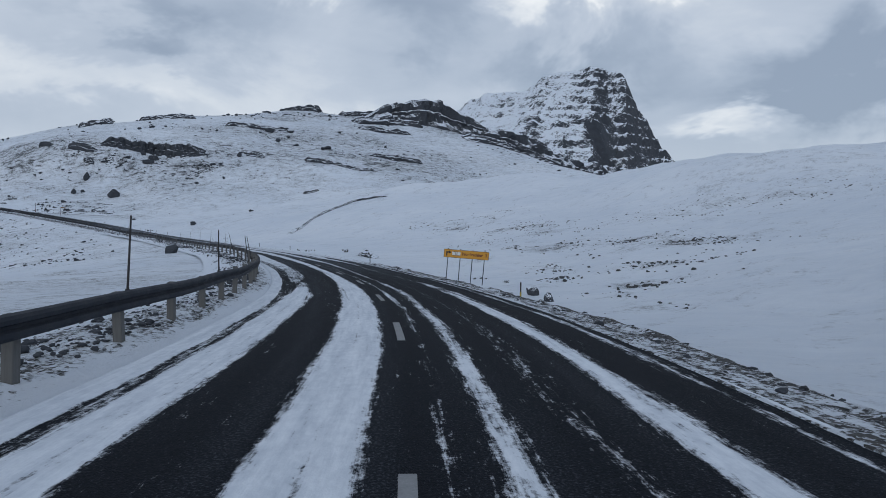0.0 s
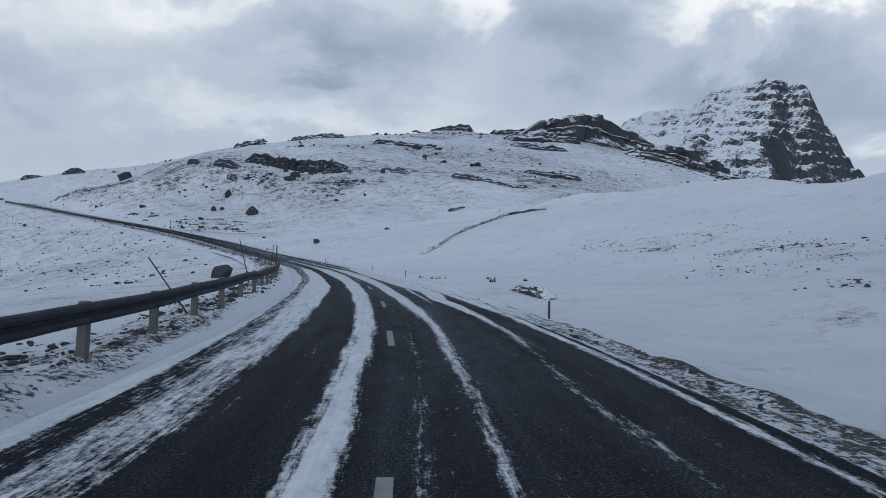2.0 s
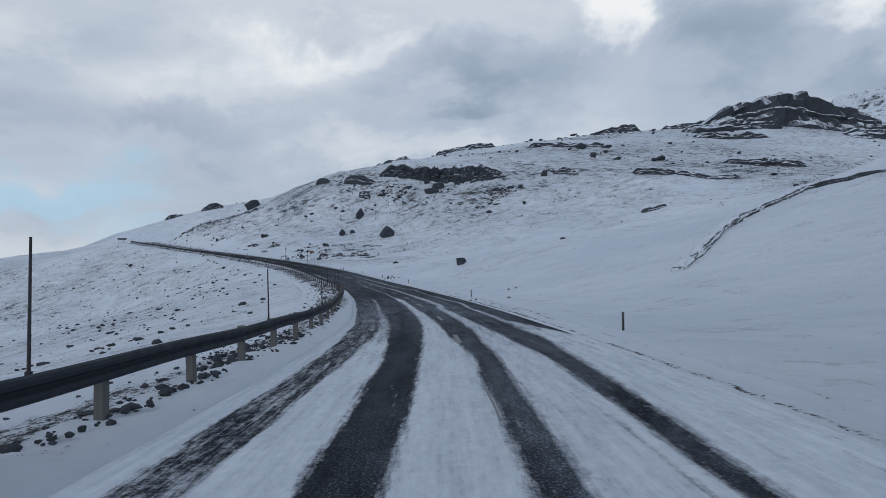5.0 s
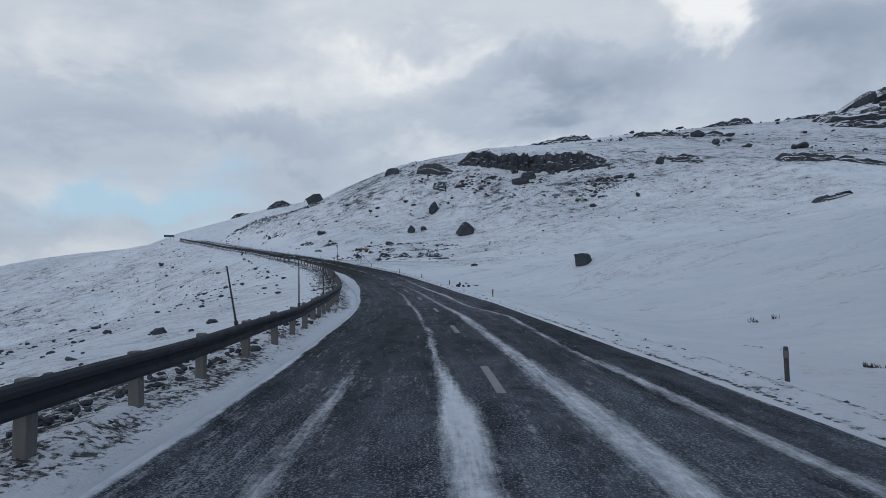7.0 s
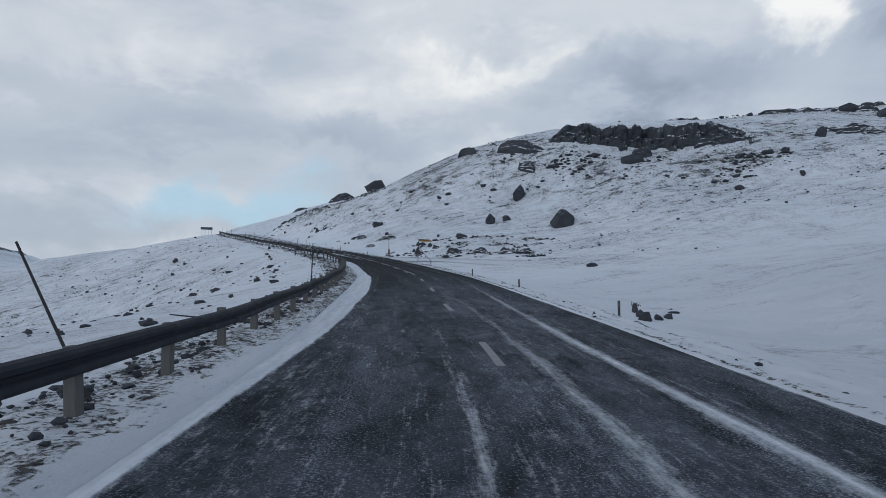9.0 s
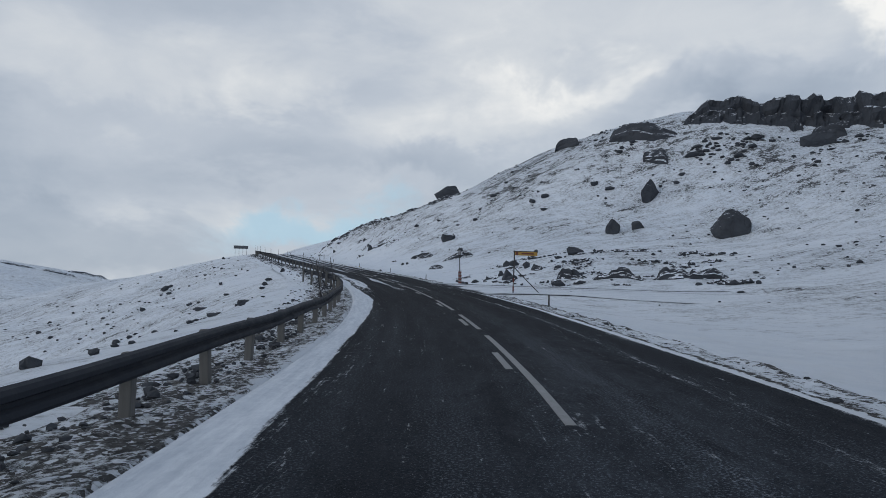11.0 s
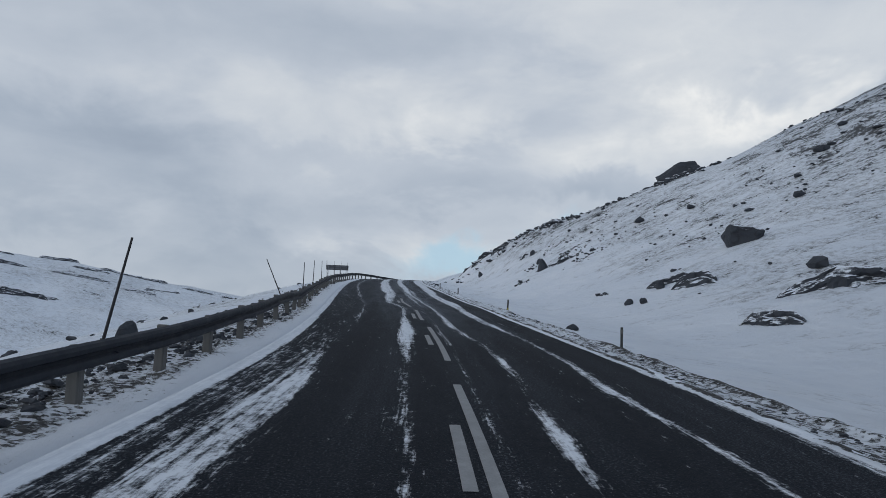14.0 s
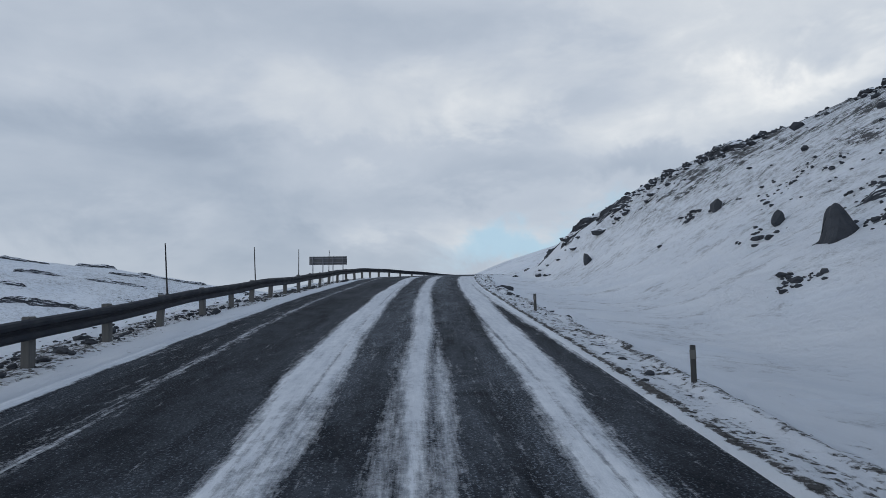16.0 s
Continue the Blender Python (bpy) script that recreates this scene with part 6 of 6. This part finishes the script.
def on_knoll(rng, n):
    area = np.array([r[2] * r[3] * r[4] for r in KNOLL_HEATH]) ** 0.6
    k = rng.choice(len(KNOLL_HEATH), n, p=area / area.sum())
    spot = np.array(KNOLL_HEATH)[k]
    # lines of tufts run with the slope, thinning out round each patch
    x, y = spot[:, 0] + rng.normal(0, 0.85, n) * spot[:, 2], spot[:, 1] + rng.normal(0, 0.85, n) * spot[:, 3]
    keep = fbm(x / 1.5, y / 1.5, 3, 38) + 0.22 * spot[:, 4] + rng.normal(0, 0.12, n) > 0.22
    x, y = x[keep], y[keep]
    return x, y, land(x, y) - 0.02


rock_stuff("heath_clumps", 5200, on_knoll, lambda r, m: np.minimum(np.exp(r.normal(-2.15, 0.40, m)), 0.26), M_HEATH, "dark frozen heath clumps breaking through the snow", "heath", 21)


# broken rock and heath showing through the drift of the bank below the pass: place and reach
BANK_SPOTS = [(-157.1, 222.7, 0.35), (-151.0, 218.1, 0.35), (-146.5, 216.7, 0.45), (-145.6, 216.4, 0.40), (-143.8, 215.7, 0.45), (-144.4, 217.1, 0.90), (-151.5, 222.0, 0.90), (-147.9, 219.0, 0.70), (-147.0, 213.7, 0.30), (-143.9, 218.7, 1.20), (-151.4, 221.0, 0.60)]


def on_bank(rng, n):
    spot = np.array(BANK_SPOTS)[rng.integers(0, len(BANK_SPOTS), n)]
    u = rng.normal(0, 1, (n, 2)) * spot[:, 2:]
    x, y = spot[:, 0] + u[:, 0] * 1.2, spot[:, 1] + u[:, 1] * 0.8
    keep = fbm(x / 0.7, y / 0.7, 3, 39) > -0.02
    x, y = x[keep], y[keep]
    return x, y, land(x, y) - 0.02


rock_stuff("bank_clumps", 900, on_bank, lambda r, m: np.minimum(np.exp(r.normal(-2.1, 0.4, m)), 0.28), M_ROCK_BARE, "dark broken rock showing through the snow bank", "rocks", 22)


def on_vale(rng, n):
    s, lat = rng.uniform(95, 300, n), -7.5 - rng.gamma(1.6, 14, n)
    p = along(s, lat)
    keep = rng.uniform(0, 1, n) < np.clip(0.55 + 0.8 * fbm(p[:, 0] / 13, p[:, 1] / 13, 2, 79), 0, 1)
    p = p[keep]
    return p[:, 0], p[:, 1], land(p[:, 0], p[:, 1])


rock_stuff("vale_rocks", 2000, on_vale, lambda r, m: np.minimum(np.exp(r.normal(-1.45, 0.5, m)), 0.55), M_ROCK_BARE, "dark rocks dotted over the slope below the road", "rocks", 3)


def on_left_verge(rng, n):
    s, lat = rng.uniform(-10, 300, n), -3.75 - rng.gamma(2.2, 0.42, n)
    keep = (lat > -6.3) & (rng.uniform(0, 1, n) < np.clip(0.6 + 0.5 * fbm(s / 3, lat, 2, 80), 0, 1))
    s, lat = s[keep], lat[keep]
    p = along(s, lat)
    d = -lat - HALF
    z = p[:, 2] - 0.05 + (verge_level(s) + 0.05) * np.clip(d / 0.75, 0, 1) ** 1.3 - 0.10 * np.clip(d - 1.0, 0, 3)
    return p[:, 0], p[:, 1], z


rock_stuff("verge_stones", 15000, on_left_verge, lambda r, m: np.minimum(np.exp(r.normal(-2.75, 0.5, m)), 0.20), M_ROCK_BARE, "dark gravel and stones scattered under the guard rail", "stones", 4)


def on_right_verge(rng, n):
    s = rng.uniform(-8, 300, n)
    d = np.where(rng.uniform(0, 1, n) < 0.6, rng.normal(0.90, 0.10, n), rng.uniform(0.2, 0.95, n))
    lat = edge_right(s) + d + 0.12 * vnoise(s / 2.3, s * 0, 74)
    keep = rng.uniform(0, 1, n) < np.where(s < 46, 0.8, np.where(s < 100, 0.06, np.where(s < 200, 0.25, 0.7))) * np.clip(0.6 + 0.7 * fbm(s / 2.5, lat, 2, 81), 0, 1)
    keep &= (s < 205) | (s > 224)
    s, lat = s[keep], lat[keep]
    p = along(s, lat)
    return p[:, 0], p[:, 1], p[:, 2] - 0.025 - 0.10 * np.clip(lat - HALF - 0.1, 0, 2)


rock_stuff("verge_clods", 6500, on_right_verge, lambda r, m: np.minimum(np.exp(r.normal(-2.95, 0.45, m)), 0.17), M_ROCK_BARE, "dark clods and stones along the road's edge", "stones", 5)


def grass_tuft(x, y, wide, tall, seed, count=70):
    rng = np.random.default_rng(seed)
    v, f = [], []
    clumps = [(rng.normal(0, wide / 3), rng.normal(0, wide / 6), rng.uniform(0.35, 1.0)) for _ in range(max(2, int(wide * 6)))]
    for k in range(count):
        cx, cy, ch = clumps[k % len(clumps)]
        bx, by = x + cx + rng.normal(0, 0.05), y + cy + rng.normal(0, 0.05)
        bz = land_at(bx, by) - 0.03
        a, lean = rng.uniform(0, 6.28), rng.uniform(0.05, 0.6)
        h = tall * ch * rng.uniform(0.35, 1.0)
        w = 0.006 + 0.008 * rng.uniform()
        dx, dy = math.cos(a) * lean * h, math.sin(a) * lean * h
        n = len(v)
        v += [(bx - w, by, bz), (bx + w, by, bz), (bx, by + w, bz), (bx + dx * 0.4, by + dy * 0.4, bz + h * 0.6), (bx + dx * 0.4 + w, by + dy * 0.4, bz + h * 0.6), (bx + dx, by + dy, bz + h)]
        f += [(n, n + 1, n + 4, n + 3), (n + 1, n + 2, n + 4), (n + 2, n, n + 3), (n + 3, n + 4, n + 5)]
    o = np.array((x, y, land_at(x, y)))
    ob = mesh_object("grass_tuft", np.array(v) - o, f, M_GRASS, False)
    ob.location = tuple(o)
    return tagged(ob, "dark withered grass tuft standing out of the snow", "grass tuft", kind="stuff")


for i, (x, y, w, h) in enumerate(((-12.9, 74.2, 1.6, 0.40), (-11.9, 74.4, 1.0, 0.3), (-7.3, 69.7, 0.7, 0.62), (-8.2, 73.8, 0.4, 0.4), (-5.1, 71.0, 0.5, 0.3), (-32.9, 111.4, 0.9, 0.12), (-31.2, 109.4, 0.30, 0.22),
                                  (3.8, 32.9, 0.7, 0.18), (5.0, 29.9, 0.4, 0.2), (-57.4, 144.3, 0.5, 0.28), (-56.3, 144.0, 0.6, 0.18), (-33.8, 118.0, 0.8, 0.2), (-14.5, 78.0, 0.8, 0.2))):
    grass_tuft(x, y, w, h, 500 + i)

# ---------------------------------------------------------------- signs and the lantern


def text_mesh(name, words, size, material, parent, m, label, bold=0.0):
    cu = bpy.data.curves.new(name, "FONT")
    cu.body, cu.size, cu.extrude = words, size, 0.002
    cu.align_x, cu.align_y, cu.offset = "LEFT", "CENTER", bold
    tmp = new(name, cu)
    bpy.context.view_layer.update()
    me = bpy.data.meshes.new_from_object(tmp.evaluated_get(bpy.context.evaluated_depsgraph_get()))
    bpy.data.objects.remove(tmp)
    me.materials.clear()
    me.materials.append(material)
    ob = new(name, me)
    ob.parent = parent
    ob.matrix_basis = m
    return tagged(ob, label)


FACE = pose(0, 0, 0, 90, 0, 0)       # text in the board's plane, read from -y


def direction_sign():
    yaw, w, h, low = 8.9, 2.42, 0.425, 1.30
    x, y, base = 1.52, 28.2, -1.465
    ob = empty("direction_sign", Matrix.Translation((x, y, base)) @ pose(0, 0, 0, 0, 4.6, yaw))
    tagged(ob, "long yellow direction sign on four thin steel posts", "road sign")
    bm = bmesh.new()
    box(bm, w / 2, 0, low + h / 2, w, 0.03, h, 0.006)
    board = part("board", bm, M_YELLOW, ob, "yellow sign board with a dark rim")
    for nm, cx, cz, sx, sz in (("rim", w / 2, low + h - 0.008, w, 0.016), ("rim", w / 2, low + 0.008, w, 0.016), ("rim", 0.008, low + h / 2, 0.016, h - 0.034), ("rim", w - 0.008, low + h / 2, 0.016, h - 0.034)):
        bm = bmesh.new()
        box(bm, cx, -0.017, cz, sx, 0.006, sz)
        part(nm, bm, M_BLACK, board)
    bm = bmesh.new()
    box(bm, 0.66, -0.018, low + h / 2 + 0.01, 0.44, 0.008, 0.20, 0.003)
    part("number_plate_panel", bm, M_WHITE, board, "white road-number panel")
    for k in range(2):
        bm = bmesh.new()
        box(bm, 0.66, -0.024, low + h / 2 + 0.01 + (0.092 if k else -0.092), 0.42, 0.004, 0.014)
        part("panel_edge", bm, M_BLACK, board)
    text_mesh("road_number", "55", 0.17, M_BLACK, board, Matrix.Translation((0.565, -0.024, low + h / 2 + 0.012)) @ FACE, "dark road number")
    text_mesh("place_name", "Nor\u00f0radalur", 0.215, M_RED_DARK, board, Matrix.Translation((0.97, -0.019, low + h / 2 + 0.01)) @ FACE, "dark red-brown lettering", 0.006)
    text_mesh("distance", "2", 0.215, M_RED_DARK, board, Matrix.Translation((2.22, -0.019, low + h / 2 + 0.01)) @ FACE, "dark red-brown numeral", 0.006)
    bm = bmesh.new()               # arrow that turns to the right
    box(bm, 0.15, -0.018, low + 0.17, 0.07, 0.006, 0.18)
    box(bm, 0.20, -0.018, low + 0.275, 0.17, 0.006, 0.07)
    vs = [bm.verts.new(q) for q in ((0.27, -0.021, low + 0.36), (0.27, -0.021, low + 0.19), (0.40, -0.021, low + 0.275), (0.27, -0.015, low + 0.36), (0.27, -0.015, low + 0.19), (0.40, -0.015, low + 0.275))]
    for q in ((0, 1, 2), (5, 4, 3), (0, 3, 4, 1), (1, 4, 5, 2), (2, 5, 3, 0)):
        bm.faces.new([vs[i] for i in q])
    part("arrow", bm, M_BLACK, board, "black arrow turning right")
    for k in range(4):
        px = 0.24 + 0.655 * k
        bm = bmesh.new()
        tube(bm, (px, 0.045, -0.5), (px, 0.045, low + h + 0.03), 0.023, 0.023, 10)
        post = part("post", bm, M_STEEL_DARK, ob)
        bm = bmesh.new()
        tube(bm, (px, 0.045, low + h + 0.03), (px, 0.045, low + h + 0.055), 0.031, 0.02, 10)
        part("cap", bm, M_DELIN, post)
    return ob


def crest_sign():
    w, h = 2.5, 0.56
    x, y = -181.2, 214.9
    top = 13.25
    z = land_at(x, y)
    ob = empty("large_sign", Matrix.Translation((x, y, z)) @ pose(0, 0, 0, 0, 0, 242 - 180))
    tagged(ob, "large road sign seen from its grey back, on four posts", "road sign")
    low = top - h - z
    bm = bmesh.new()
    box(bm, 0, 0, low + h / 2, w, 0.035, h, 0.01)
    board = part("board", bm, M_SIGNBACK, ob)
    for k in range(2):
        bm = bmesh.new()
        box(bm, 0, -0.035, low + h * (0.25 + 0.5 * k), w, 0.035, 0.05)
        part("stiffener", bm, M_GALV, board)
    for k in range(4):
        px = -w / 2 + 0.25 + k * (w - 0.5) / 3
        bm = bmesh.new()
        tube(bm, (px, -0.07, -0.6), (px, -0.07, low + h), 0.032, 0.032, 10)
        part("post", bm, M_GALV, ob)


def side_road_sign():
    x, y = -92.45, 177.55
    ob = empty("finger_sign", Matrix.Translation((x, y, land_at(x, y) - 0.05)) @ pose(0, 0, 0, 0, 2.4, 30))
    tagged(ob, "yellow finger sign on a dark post with a slanting brace", "road sign")
    bm = bmesh.new()
    tube(bm, (0, 0, -0.3), (0, 0, 2.31), 0.034, 0.032, 10)
    post = part("post", bm, M_POLE, ob)
    for k in range(3):
        bm = bmesh.new()
        tube(bm, (0, 0, 0.20 + 0.22 * k), (0, 0, 0.42 + 0.22 * k), 0.040, 0.039, 10)
        part("band", bm, M_FOOT if k % 2 else M_RED_DIM, post, "dirty white band" if k % 2 else "faded red band")
    bm = bmesh.new()
    box(bm, 0.62, -0.045, 2.155, 1.16, 0.03, 0.20, 0.008)
    finger = part("board", bm, M_YELLOW_DIM, ob, "dirty yellow finger board")
    bm = bmesh.new()
    box(bm, 0.58, -0.045, 2.265, 1.26, 0.06, 0.045, 0.006)
    part("rim", bm, M_BLACK, finger, "dark upper rim")
    bm = bmesh.new()
    box(bm, 0.14, -0.064, 2.155, 0.12, 0.006, 0.17)
    part("end_panel", bm, M_RED_DARK, finger, "dark red-brown end of the board")
    bm = bmesh.new()
    box(bm, 0.70, -0.063, 2.155, 0.66, 0.005, 0.07)
    part("lettering_bar", bm, M_RED_DARK, finger, "dark bar of unreadable lettering")
    bm = bmesh.new()
    tube(bm, (0, 0.02, 1.43), (1.62, 0.3, -0.15), 0.024, 0.024, 8)
    part("brace", bm, M_POLE, ob, "slanting dark brace")


def lantern_post():
    x, y = -102.9, 185.3
    ob = empty("lantern_post", Matrix.Translation((x, y, land_at(x, y))) @ pose(0, 0, 0, 0, -0.8, 50))
    tagged(ob, "thin dark lantern post with a red and white striped foot", "lamp post")
    bm = bmesh.new()
    tube(bm, (0, 0, -0.1), (0, 0, 0.9), 0.12, 0.11, 14)
    foot = part("foot", bm, M_FOOT, ob, "dirty white foot with red stripes")
    for k in range(4):
        bm = bmesh.new()
        tube(bm, (0, 0, 0.08 + 0.23 * k), (0.0, 0, 0.19 + 0.23 * k), 0.126 - 0.002 * k, 0.124 - 0.002 * k, 14)
        bmesh.ops.transform(bm, matrix=Matrix.Shear("XY", 4, (0, 0)), verts=bm.verts)
        for v in bm.verts:
            v.co.z += 0.45 * abs(v.co.x) - 0.03
        part("stripe", bm, M_RED_DIM, foot, "red chevron stripe")
    bm = bmesh.new()
    tube(bm, (0, 0, 0.85), (0, 0, 2.0), 0.036, 0.030, 10)
    part("pole", bm, M_POLE, ob)
    lamp = part("lantern", (lambda b: (tube(b, (0, 0, 1.98), (0, 0, 2.06), 0.05, 0.075, 6), b)[1])(bmesh.new()), M_POLE, ob, "dark tapered lantern frame")
    bm = bmesh.new()
    tube(bm, (0, 0, 2.06), (0, 0, 2.38), 0.07, 0.125, 6)
    part("glass", bm, M_LAMP_GLASS, lamp, "pale lantern glass")
    for k in range(6):
        a = math.radians(60 * k)
        bm = bmesh.new()
        tube(bm, (0.072 * math.cos(a), 0.072 * math.sin(a), 2.05), (0.13 * math.cos(a), 0.13 * math.sin(a), 2.39), 0.012, 0.012, 6)
        part("bar", bm, M_POLE, lamp)
    bm = bmesh.new()
    tube(bm, (0, 0, 2.38), (0, 0, 2.50), 0.15, 0.04, 6)
    tube(bm, (0, 0, 2.50), (0, 0, 2.66), 0.022, 0.012, 6)
    part("roof", bm, M_POLE, lamp)


direction_sign()
crest_sign()
side_road_sign()
lantern_post()
